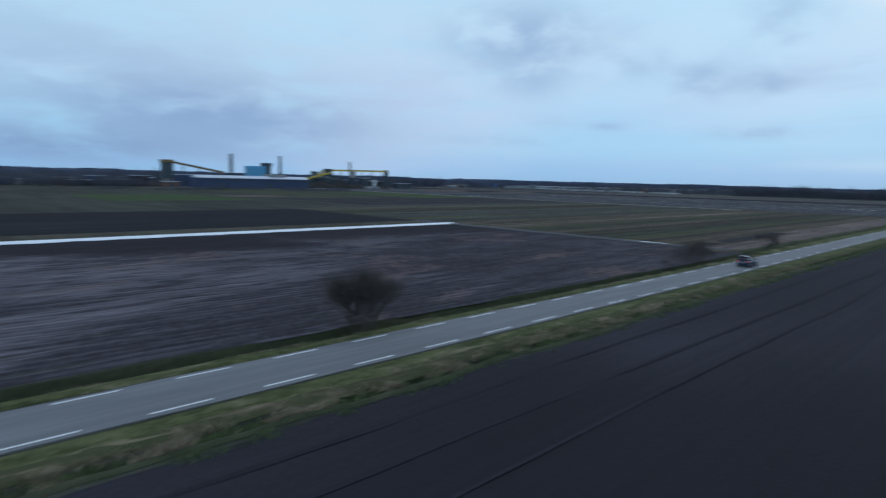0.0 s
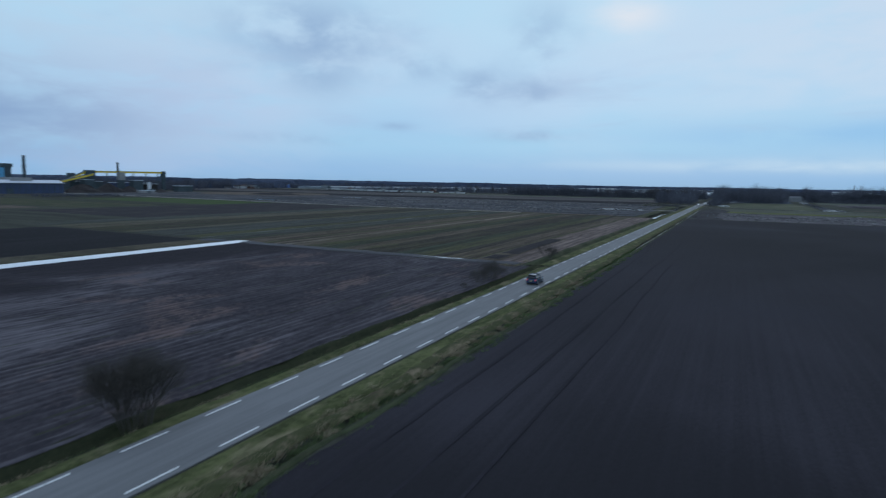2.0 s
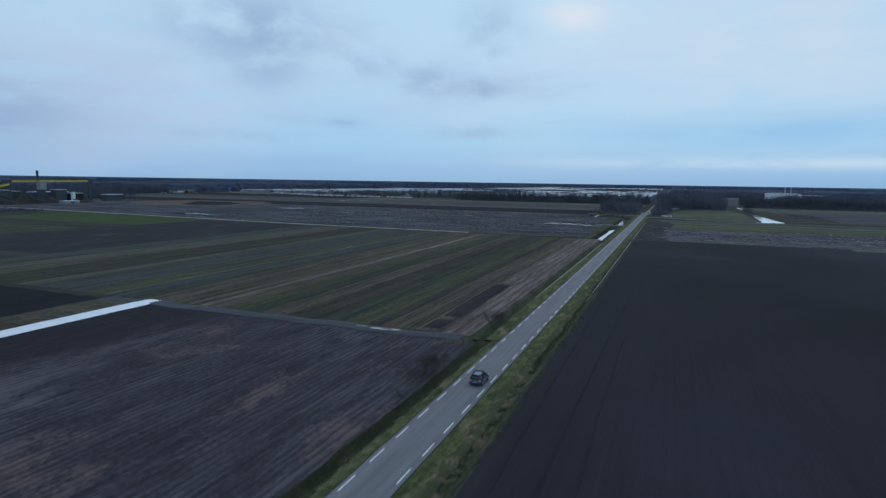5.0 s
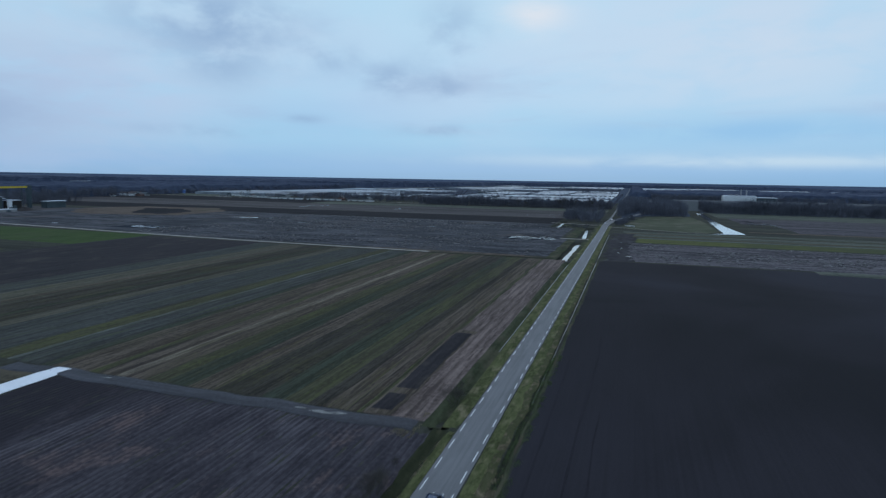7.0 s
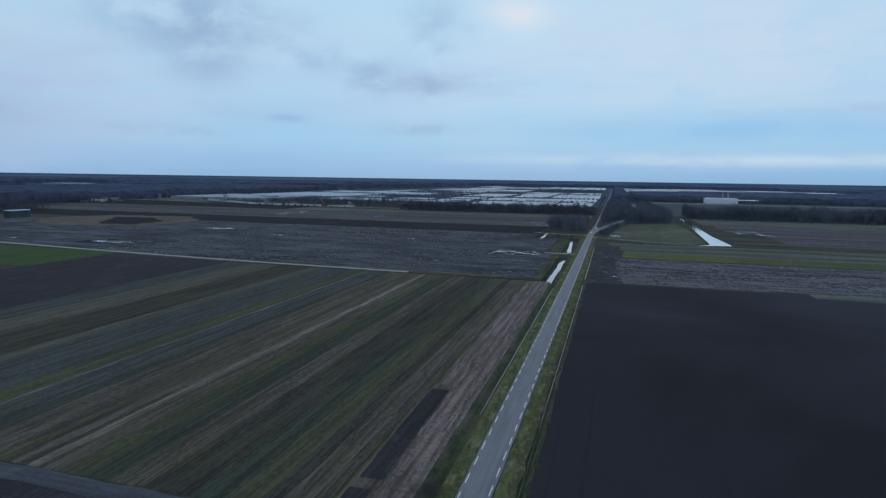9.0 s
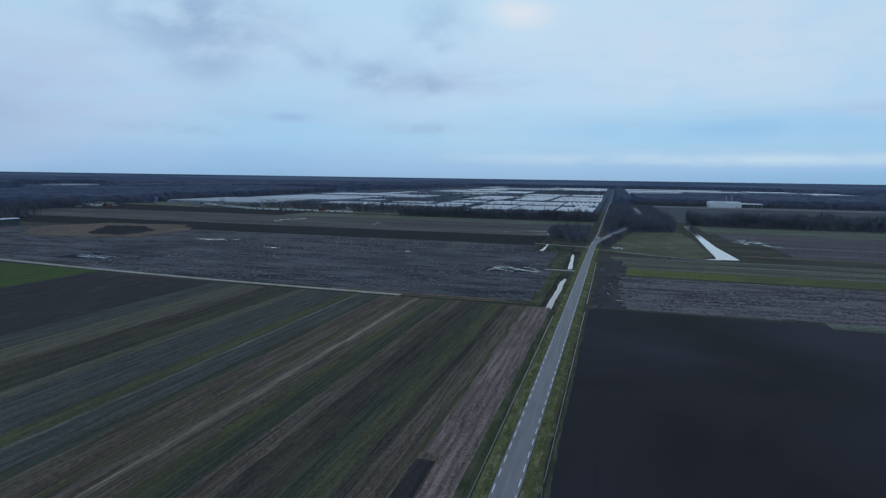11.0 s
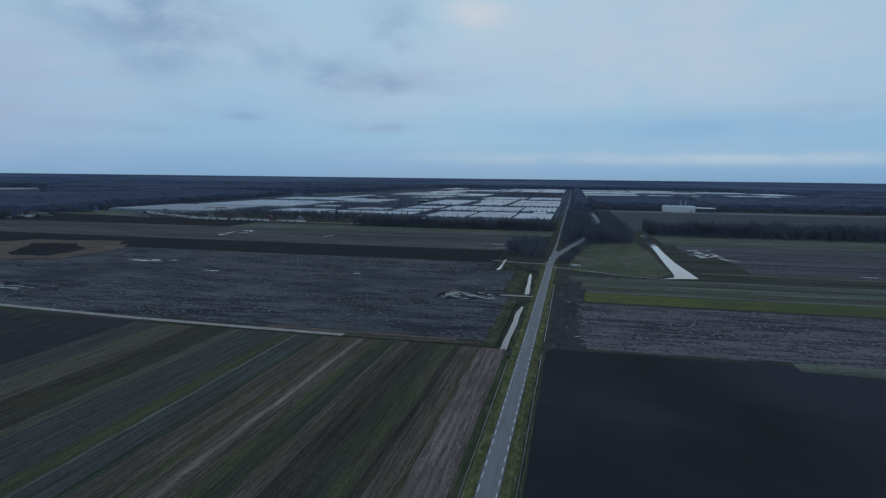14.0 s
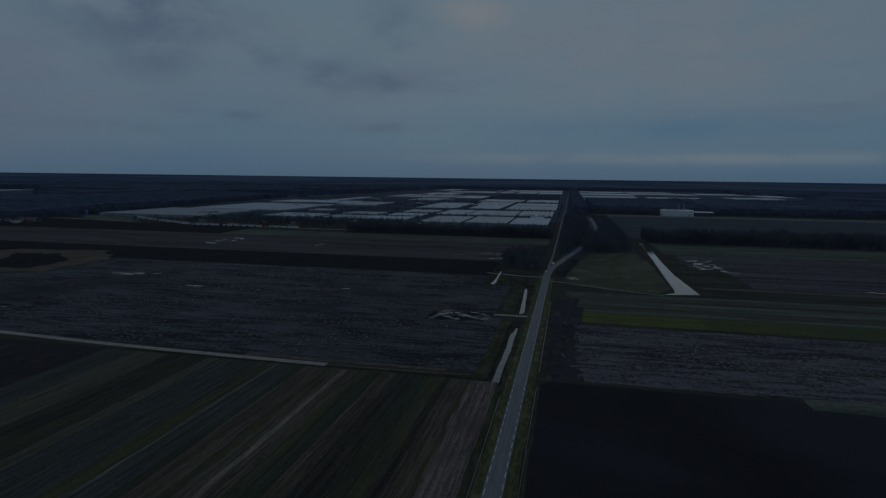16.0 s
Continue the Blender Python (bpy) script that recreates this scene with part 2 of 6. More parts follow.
def ploughed():
    """Furrowed land: damp and dark towards the plastic sheet, paler dried crusts and rusty patches towards the road."""
    m, t, b = material("ploughed_earth", 1.0, 0, 0.05)
    co = t.nodes.new("ShaderNodeTexCoord").outputs["Object"]
    sp = t.nodes.new("ShaderNodeSeparateXYZ")
    t.links.new(co, sp.inputs[0])
    fine = noise_tex(t, co, 1.4, 5, 0.7)
    streak = noise_tex(t, mapped(t, co, (1.1, 0.11, 1)), 1.0, 5, 0.7)
    long = noise_tex(t, mapped(t, co, (0.18, 0.03, 1), (13, 5, 0)), 1.0, 5, 0.7)
    crust = noise_tex(t, mapped(t, co, (1, 0.5, 1), (3.1, 7.7, 0)), 0.045, 6, 0.68, 0.5)
    rust = noise_tex(t, mapped(t, co, (1, 0.6, 1), (90, 40, 0)), 0.085, 5, 0.65, 0.4)
    f = math_node(t, "ADD", math_node(t, "MULTIPLY", math_node(t, "ADD", streak, long), 0.33), math_node(t, "MULTIPLY", fine, 0.34))
    col = mix(t, ramp(t, f, [(0.42, 0.0), (0.58, 1.0)]), (0.037, 0.0335, 0.039), (0.076, 0.068, 0.0755))
    c2 = math_node(t, "ADD", math_node(t, "MULTIPLY", crust, 0.7), math_node(t, "MULTIPLY", streak, 0.3))
    drier = ramp(t, math_node(t, "ADD", math_node(t, "MULTIPLY", sp.outputs[1], 0.01), math_node(t, "MULTIPLY", long, 0.4)), [(0.45, 1.0), (0.85, 0.35)])
    col = mix(t, math_node(t, "MULTIPLY", ramp(t, c2, [(0.48, 0.0), (0.63, 0.88)]), drier), col, (0.180, 0.163, 0.176))
    r2 = math_node(t, "ADD", math_node(t, "MULTIPLY", rust, 0.8), math_node(t, "MULTIPLY", fine, 0.2))
    col = mix(t, ramp(t, r2, [(0.525, 0.0), (0.65, 0.7)]), col, (0.160, 0.112, 0.102))
    # the damp side, with a wandering edge
    edge = math_node(t, "ADD", sp.outputs[0], math_node(t, "MULTIPLY", math_node(t, "SUBTRACT", crust, 0.5), 60.0))
    damp = ramp(t, math_node(t, "MULTIPLY", math_node(t, "ADD", edge, 70.0), 0.05), [(0.0, 0.9), (0.9, 0.0)])
    col = mix(t, damp, col, (0.031, 0.028, 0.032))
    # shading of the furrows painted in as broken dark waves
    drift = math_node(t, "MULTIPLY", noise_tex(t, mapped(t, co, (0.25, 0.03, 1)), 1.0, 3, 0.6), 1.3)
    wave = math_node(t, "SINE", math_node(t, "MULTIPLY", math_node(t, "ADD", sp.outputs[0], drift), 6.28318 / 1.05))
    broken = math_node(t, "MULTIPLY", ramp(t, wave, [(0.0, 0.0), (0.8, 0.42)]), ramp(t, long, [(0.35, 0.25), (0.6, 1.0)]))
    col = mix(t, broken, col, (0.019, 0.017, 0.020))
    t.links.new(col, b.inputs["Base Color"])
    bumped(t, b, math_node(t, "ADD", fine, streak), 0.9, 0.12)
    return m


M_GRASS = soil("rough_grass", (0.030, 0.032, 0.025), (0.064, 0.064, 0.050), (0.088, 0.080, 0.067), (0.02, 0.12), 0.02, 0.7, 0.55, 0.5)
M_VERGE = soil("verge_grass", (0.044, 0.050, 0.021), (0.112, 0.120, 0.052), (0.195, 0.165, 0.102), (0.9, 0.25), 0.3, 1.6, 0.5, 0.7, (0.51, 0.66))
M_DRY = soil("dry_tussock_grass", (0.070, 0.058, 0.036), (0.200, 0.160, 0.104), (0.048, 0.056, 0.024), (0.9, 0.4), 0.6, 1.8, 0.5, 0.9, (0.39, 0.52))
M_BANK = soil("ditch_bank", (0.018, 0.021, 0.013), (0.046, 0.050, 0.027), (0.074, 0.064, 0.040), (0.8, 0.2), 0.3, 2.0, 0.9, 0.6)
M_LUSH = soil("green_bank_grass", (0.030, 0.036, 0.020), (0.064, 0.072, 0.040), (0.088, 0.078, 0.052), (0.5, 0.12), 0.12, 0.9, 0.6, 0.5, (0.48, 0.62), brown=(0.070, 0.055, 0.040))
M_PLOUGH = ploughed()
M_LAWN = soil("short_damp_pasture", (0.054, 0.060, 0.038), (0.100, 0.106, 0.068), (0.140, 0.124, 0.094), (0.06, 0.05), 0.035, 0.6, 0.6, 0.4, (0.5, 0.66))
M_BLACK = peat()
M_DARK = soil("dark_bare_earth", (0.0138, 0.0134, 0.0150), (0.0250, 0.0242, 0.0270), (0.036, 0.0345, 0.039), (0.6, 0.02), 0.02, 1.2, 0.8, 0.4)
M_STUBBLE = soil("grey_stubble", (0.027, 0.029, 0.033), (0.102, 0.102, 0.110), (0.034, 0.037, 0.042), (0.05, 0.26), 0.014, 0.5, 0.32, 0.9, (0.48, 0.68), brown=(0.105, 0.088, 0.080))
M_MAIZE = soil("maize_stubble", (0.034, 0.032, 0.036), (0.142, 0.128, 0.134), (0.050, 0.046, 0.051), (0.04, 0.26), 0.02, 0.6, 0.35, 0.9, (0.52, 0.74))
M_GREY = soil("grey_field", (0.046, 0.042, 0.042), (0.104, 0.094, 0.091), (0.125, 0.108, 0.098), (0.012, 0.12), 0.012, 0.3, 0.45, 0.5)
M_GREEN = soil("bright_pasture", (0.034, 0.056, 0.020), (0.060, 0.090, 0.030), (0.066, 0.066, 0.042), (0.3, 0.1), 0.02, 0.8, 0.6, 0.3, (0.48, 0.66))
# blue raised in the olive to tint the far grass with haze
M_OLIVE = soil("olive_grass", (0.056, 0.064, 0.050), (0.124, 0.132, 0.104), (0.156, 0.146, 0.128), (0.014, 0.16), 0.02, 0.5, 0.42, 0.5, brown=(0.124, 0.108, 0.090))
M_YELLOW = soil("yellow_green_catch_crop", (0.064, 0.072, 0.027), (0.120, 0.128, 0.042), (0.062, 0.070, 0.038), (0.02, 0.3), 0.02, 0.3, 0.5, 0.4, (0.42, 0.62))
M_TANSTRIP = soil("tan_stubble_strip", (0.072, 0.055, 0.049), (0.225, 0.172, 0.152), (0.110, 0.086, 0.072), (1.3, 0.08), 0.09, 1.2, 0.42, 0.9, (0.50, 0.66), rows=(2.3, 0.4))
M_PLOT = soil("bare_plot_earth", (0.026, 0.024, 0.026), (0.044, 0.040, 0.042), (0.062, 0.054, 0.048), (1.0, 0.06), 0.12, 1.5, 0.5, 0.6, (0.5, 0.66))
M_TAN = soil("dry_tan_grass", (0.080, 0.062, 0.050), (0.145, 0.112, 0.088), (0.06, 0.06, 0.035), (0.2, 0.2), 0.02, 0.4, 0.6, 0.4)
# blue of the distance haze is mixed into this ground colour
M_FLOOR = soil("haze_blue_woodland_floor", (0.040, 0.053, 0.076), (0.066, 0.084, 0.116), (0.104, 0.122, 0.152), (0.0015, 0.02), 0.0016, 0.02, 0.5, 0.3, (0.58, 0.68))


def asphalt():
    m, t, b = material("worn_asphalt", 0.8, 0, 0.35)
    co = t.nodes.new("ShaderNodeTexCoord").outputs["Object"]
    grain = noise_tex(t, co, 22.0, 3, 0.7)
    wear = noise_tex(t, mapped(t, co, (1.4, 0.03, 1)), 1.0, 4, 0.6)
    patchy = noise_tex(t, mapped(t, co, (1, 0.2, 1)), 0.5, 5, 0.6, 0.5)
    f = math_node(t, "ADD", math_node(t, "MULTIPLY", grain, 0.3), math_node(t, "ADD", math_node(t, "MULTIPLY", wear, 0.4), math_node(t, "MULTIPLY", patchy, 0.3)))
    col = mix(t, ramp(t, f, [(0.36, 0.0), (0.64, 1.0)]), (0.116, 0.116, 0.117), (0.178, 0.178, 0.179))
    col = mix(t, ramp(t, patchy, [(0.66, 0.0), (0.74, 0.6)]), col, (0.10, 0.10, 0.105))
    t.links.new(col, b.inputs["Base Color"])
    bumped(t, b, grain, 0.3, 0.01)
    return m


def water():
    m, t, b = material("still_water", 0.06, 0, 0.6)
    co = t.nodes.new("ShaderNodeTexCoord").outputs["Object"]
    n = noise_tex(t, co, 0.35, 4, 0.6)
    col = mix(t, ramp(t, n, [(0.35, 0.0), (0.65, 1.0)]), (0.05, 0.053, 0.056), (0.10, 0.105, 0.110))
    t.links.new(col, b.inputs["Base Color"])
    b.inputs["IOR"].default_value = 1.33
    bumped(t, b, noise_tex(t, co, 1.2, 3, 0.5), 0.012, 0.02)
    return m


M_ASPHALT, M_WATER = asphalt(), water()
M_PAINT = plain("white_road_paint", (0.66, 0.66, 0.64), 0.6, 0, 0.18, 3.0)
M_SHEET = plain("white_plastic_sheet", (0.74, 0.75, 0.77), 0.35, 0, 0.08, 0.4, 0.3, 0.5)
M_PATH = plain("pale_sand_track", (0.27, 0.245, 0.215), 0.95, 0, 0.3, 0.12, 0.2)
M_GRAVEL = plain("pale_grey_gravel", (0.125, 0.127, 0.135), 0.95, 0, 0.2, 0.05, 0.2)
# grass colour pushed to blue by painted distance haze
M_MEADOW = soil("dark_meadow", (0.043, 0.051, 0.054), (0.073, 0.083, 0.088), (0.090, 0.096, 0.100), (0.004, 0.1), 0.006, 0.1, 0.5, 0.3)
M_MUD = soil("wet_mud_track", (0.033, 0.033, 0.038), (0.064, 0.065, 0.074), (0.090, 0.093, 0.105), (0.05, 0.9), 0.08, 1.5, 0.6, 0.6, (0.5, 0.7), 0.8, 0.2)
M_TWIG = plain("bare_twigs", (0.066, 0.058, 0.050), 0.9, 0, 0.3, 1.5)
M_BARK = plain("grey_brown_bark", (0.075, 0.066, 0.056), 0.9, 0, 0.3, 2.0)
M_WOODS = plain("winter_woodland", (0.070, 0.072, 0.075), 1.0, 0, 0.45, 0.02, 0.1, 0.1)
M_REED = plain("dry_reed", (0.22, 0.180, 0.115), 0.95, 0, 0.4, 0.8)
M_BLADE = plain("grass_blades", (0.086, 0.118, 0.045), 0.9, 0, 0.5, 0.5)
M_RUT = soil("pressed_peat", (0.0242, 0.0223, 0.0265), (0.0345, 0.0320, 0.0385), (0.040, 0.038, 0.046), (0.4, 0.05), 0.05, 1.5, 0.6, 0.3)
M_DARKRUT = soil("dark_peat_rut", (0.0225, 0.0210, 0.0248), (0.0305, 0.0284, 0.0342), (0.033, 0.031, 0.038), (0.3, 0.08), 0.06, 1.5, 0.6, 0.3)


def ditch_water():
    m, t, b = material("muddy_ditch_water", 0.3, 0, 0.4)
    co = t.nodes.new("ShaderNodeTexCoord").outputs["Object"]
    t.links.new(mix(t, noise_tex(t, co, 0.15, 4, 0.6), (0.035, 0.040, 0.038), (0.10, 0.105, 0.105)), b.inputs["Base Color"])
    return m


M_DITCH = ditch_water()
M_STRAW = plain("crop_residue", (0.185, 0.174, 0.172), 1.0, 0, 0.4, 0.05, 0.1, 0.05)
# crowns painted blue-grey to stand for haze over the far woods
M_CANOPY = soil("haze_blue_woodland", (0.033, 0.043, 0.068), (0.072, 0.087, 0.126), (0.102, 0.120, 0.162), (0.008, 0.03), 0.003, 0.05, 0.6, 0.5, (0.54, 0.68))
M_BROWN = soil("brown_wet_field", (0.042, 0.038, 0.043), (0.114, 0.102, 0.108), (0.058, 0.060, 0.048), (0.008, 0.16), 0.012, 0.3, 0.40, 0.6, (0.52, 0.7))
M_CHURNED = soil("churned_mud", (0.026, 0.025, 0.028), (0.056, 0.052, 0.056), (0.100, 0.098, 0.104), (0.25, 0.10), 0.09, 0.9, 0.5, 0.9, (0.52, 0.68), brown=(0.046, 0.050, 0.030))
M_WETMUD = plain("wet_mud", (0.020, 0.025, 0.034), 1.0, 0, 0.4, 0.12, 0.3, 0.03)
# bark grey with a blue haze tint painted in
M_BRUSH = plain("haze_blue_branches", (0.106, 0.110, 0.132), 1.0, 0, 0.4, 0.05, 0.0, 0.05)
M_SEDGE = soil("brown_sedge_grass", (0.048, 0.042, 0.030), (0.105, 0.092, 0.066), (0.055, 0.060, 0.034), (0.012, 0.2), 0.02, 0.5, 0.5, 0.5)

# ---- mesh helpers ----
def mesh_ob(name, verts, faces, mat, parent=None, label=""):
    me = bpy.data.meshes.new(name)
    me.from_pydata(verts, [], faces)
    me.materials.append(mat)
    me.update()
    ob = new(name, me)
    if parent:
        ob.parent = parent
    if label:
        ob["label"] = label
    return ob


def part(name, bm, mat, parent, label=""):
    me = bpy.data.meshes.new(name)
    bm.to_mesh(me)
    bm.free()
    me.materials.append(mat)
    ob = new(name, me)
    ob.parent = parent
    if label:
        ob["label"] = label
    return ob


def empty(name, x, y, z=0.0, turn=0.0):
    ob = new(name)
    ob.matrix_world = pose(x, y, z, 0, 0, turn)
    return ob


def add_box(bm, x0, x1, y0, y1, z0, z1, bevel=0.0):
    m = Matrix.Translation(((x0 + x1) / 2, (y0 + y1) / 2, (z0 + z1) / 2)) @ Matrix.Diagonal((x1 - x0, y1 - y0, z1 - z0, 1))
    r = bmesh.ops.create_cube(bm, size=1, matrix=m)
    if bevel:
        edges = {e for v in r["verts"] for e in v.link_edges}
        bmesh.ops.bevel(bm, geom=list(edges), offset=bevel, segments=1, affect="EDGES")
    return bm


def box(x0, x1, y0, y1, z0, z1, bevel=0.0):
    return add_box(bmesh.new(), x0, x1, y0, y1, z0, z1, bevel)


def tube(bm, a, b, r0, r1, sides=8):
    a, b = Vector(a), Vector(b)
    m = Matrix.Translation((a + b) / 2) @ (b - a).to_track_quat("Z", "Y").to_matrix().to_4x4()
    bmesh.ops.create_cone(bm, cap_ends=True, segments=sides, radius1=r0, radius2=r1, depth=(b - a).length, matrix=m)
    return bm


def uneven(x, y, size, height):
    return noise.noise(Vector((x / size, y / size, 3.7))) * height


def sheet(name, mat, x0, x1, y0, y1, z, step_x, step_y, relief, label="", ragged=0.0, kind="structure", skew=0.0):
    """A strip of land: a slightly domed, uneven sheet with sloping sides and a wavering edge."""
    nx, ny = max(2, int(abs(x1 - x0) / step_x)), max(2, int(abs(y1 - y0) / step_y))
    verts, faces = [], []
    for j in range(ny + 1):
        for i in range(nx + 1):
            x, y = x0 + (x1 - x0) * i / nx, y0 + (y1 - y0) * j / ny
            edge = i in (0, nx) or j in (0, ny)
            if ragged:
                wl, wr = (uneven(e * 0.3 + 50, y, 9, ragged) + uneven(e * 0.3 + 50, y, 1.9, ragged * 0.5) for e in (x0, x1))
                wb, wt_ = (uneven(x, e * 0.3 + 90, 11, ragged) for e in (y0, y1))
                u, w = i / nx, x1 - x0
                if w < 14:
                    dx_ = wl * (1 - u) + wr * u
                else:
                    dx_ = wl * max(0, 1 - u * w / 6) + wr * max(0, 1 - (1 - u) * w / 6)
                y += wb * max(0, 1 - (y - y0) / 9) + wt_ * max(0, 1 - (y1 - y) / 9)
                x += dx_
            y += skew * (x - x0)
            verts.append((x, y, z - 0.028 if edge else z + relief(x, y)))
    for j in range(ny):
        for i in range(nx):
            a = j * (nx + 1) + i
            faces.append((a, a + 1, a + nx + 2, a + nx + 1))
    ob = mesh_ob(name, verts, faces, mat)
    for p in ob.data.polygons:
        p.use_smooth = True
    return tagged(ob, label, "", "", kind)


def ridges(spacing, depth):
    return lambda x, y: depth * (0.5 + 0.5 * math.sin(2 * math.pi * (x + uneven(0, y, 25, 0.5)) / spacing)) + uneven(x, y, 1.3, depth * 0.9)


def clods(depth, size=3.0):
    return lambda x, y: abs(uneven(x, y, size, depth)) + abs(uneven(x, y, size * 6, depth))


def with_hollows(depth):
    """Uneven stubble that flattens out in the two wet hollows."""
    rough = clods(depth)
    return lambda x, y: rough(x, y) * (0.12 if (-64 < x < -24 and 399 < y < 426) or (-346 < x < -298 and 348 < y < 380) else 1.0)


def polygon(name, mat, pts, z, label, kind="structure", wobble=0.0, n=6, thick=0.0):
    """A flat irregular patch; its outline is refined and made to waver."""
    edge = []
    for k, (ax, ay) in enumerate(pts):
        bx, by = pts[(k + 1) % len(pts)]
        for i in range(n):
            f = i / n
            x, y = ax + (bx - ax) * f, ay + (by - ay) * f
            edge.append((x + uneven(x, y, 6, wobble), y + uneven(x + 31, y, 9, wobble * 2.5)))
    bm = bmesh.new()
    f = bm.faces.new([bm.verts.new((x, y, z)) for x, y in edge])
    if f.normal.z < 0 or sum(edge[i][0] * edge[(i + 1) % len(edge)][1] - edge[(i + 1) % len(edge)][0] * edge[i][1] for i in range(len(edge))) < 0:
        f.normal_flip()
    if thick:
        r = bmesh.ops.extrude_face_region(bm, geom=[f])
        bmesh.ops.translate(bm, vec=(0, 0, thick), verts=[v for v in r["geom"] if isinstance(v, bmesh.types.BMVert)])
    bmesh.ops.triangulate(bm, faces=bm.faces[:])
    me = bpy.data.meshes.new(name)
    bm.to_mesh(me)
    bm.free()
    me.materials.append(mat)
    return tagged(new(name, me), label, "", "", kind)


# ---- ground: one sheet out to the horizon, with the ditches cut into it ----
LEFT_DITCH, RIGHT_DITCH = (-7.3, -6.3, -5.7, -4.8), (6.0, 6.2, 6.4, 6.9)


def ground_height(x, y):
    z = 0.0
    if -400 < y < 105 and -6.15 < x < -4.05:
        z = -0.75
    if 105 <= y < 302 and LEFT_DITCH[0] < x < LEFT_DITCH[3]:
        z = -0.75
    if (-400 < y < 312 or 326 < y < 470) and RIGHT_DITCH[0] < x < RIGHT_DITCH[3]:
        z = -0.4
    if (308 < y < 401 or 429 < y < 523) and -13.2 < x < -7.2:
        z = -1.3
    if 520 < y < 594 and -43 < x < -36.5:
        z = -1.3
    return z


gx = [-4900, -3000, -1800, -1100, -700, -450, -300, -200, -140, -100, -70, -50, -43.5, -42.5, -37, -36, -30, -20, -14, -12.6, -7.8, -7.4, -6.4, -6.2, -5.6, -4.9, -4.7, -4.0, -3.6, -2.7, 0, 2.7, 3.6, 4.6, 5.9, 6.15, 6.55, 6.95, 8, 9, 12, 20, 35, 60, 100, 160, 260, 420, 700, 1200, 2000, 3200, 4900]
gy = [-4900, -2500, -1200, -600, -420, -380, -250] + list(range(-150, 300, 10)) + [301, 303, 307, 309, 312, 325, 327, 340, 355, 370, 385, 400, 402, 428, 430, 445, 460, 469, 471, 485, 500, 515, 519, 522, 524, 540, 560, 580, 593, 595, 620, 700, 800, 950, 1200, 1600, 2200, 3000, 3900, 4900]
verts = [(x, y, ground_height(x, y)) for y in gy for x in gx]
faces = [(j * len(gx) + i, j * len(gx) + i + 1, (j + 1) * len(gx) + i + 1, (j + 1) * len(gx) + i) for j in range(len(gy) - 1) for i in range(len(gx) - 1)]
ground = tagged(mesh_ob("ground", verts, faces, M_GRASS), "flat rough winter grassland cut by straight ditches", "ground", "", "structure")

for name, pts, z in (("water_left_ditch", ((-6.10, 150), (-5.92, 150), (-5.85, 301), (-6.12, 301)), -0.52), ("water_right_ditch", ((6.27, 120), (6.40, 120), (6.50, 311), (6.22, 311)), -0.28), ("water_right_ditch_far", ((6.22, 327), (6.50, 327), (6.50, 468), (6.24, 468)), -0.28)):
    tagged(mesh_ob(name, [(x, y, z) for x, y in pts], [(0, 1, 2, 3)], M_DITCH), "still pale water in a straight ditch", "water", "", "structure")
for name, pts in (("water_roadside_pond", ((-11.0, 310), (-8.4, 313), (-7.9, 360), (-8.3, 398), (-9.2, 400), (-10.6, 384))), ("water_roadside_pond_far", ((-10.6, 431), (-7.8, 434), (-9.6, 476), (-11.0, 505), (-12.6, 516), (-13.2, 505), (-11.8, 474))), ("water_field_ditch", ((-40.0, 522), (-36.8, 523.5), (-37.3, 560), (-38.4, 593), (-39.6, 577), (-39.0, 548)))):
    polygon(name, M_WATER, pts, -0.9, "still pale water in a straight ditch", wobble=0.45, n=7)
    bpy.data.objects[name]["category"] = "water"

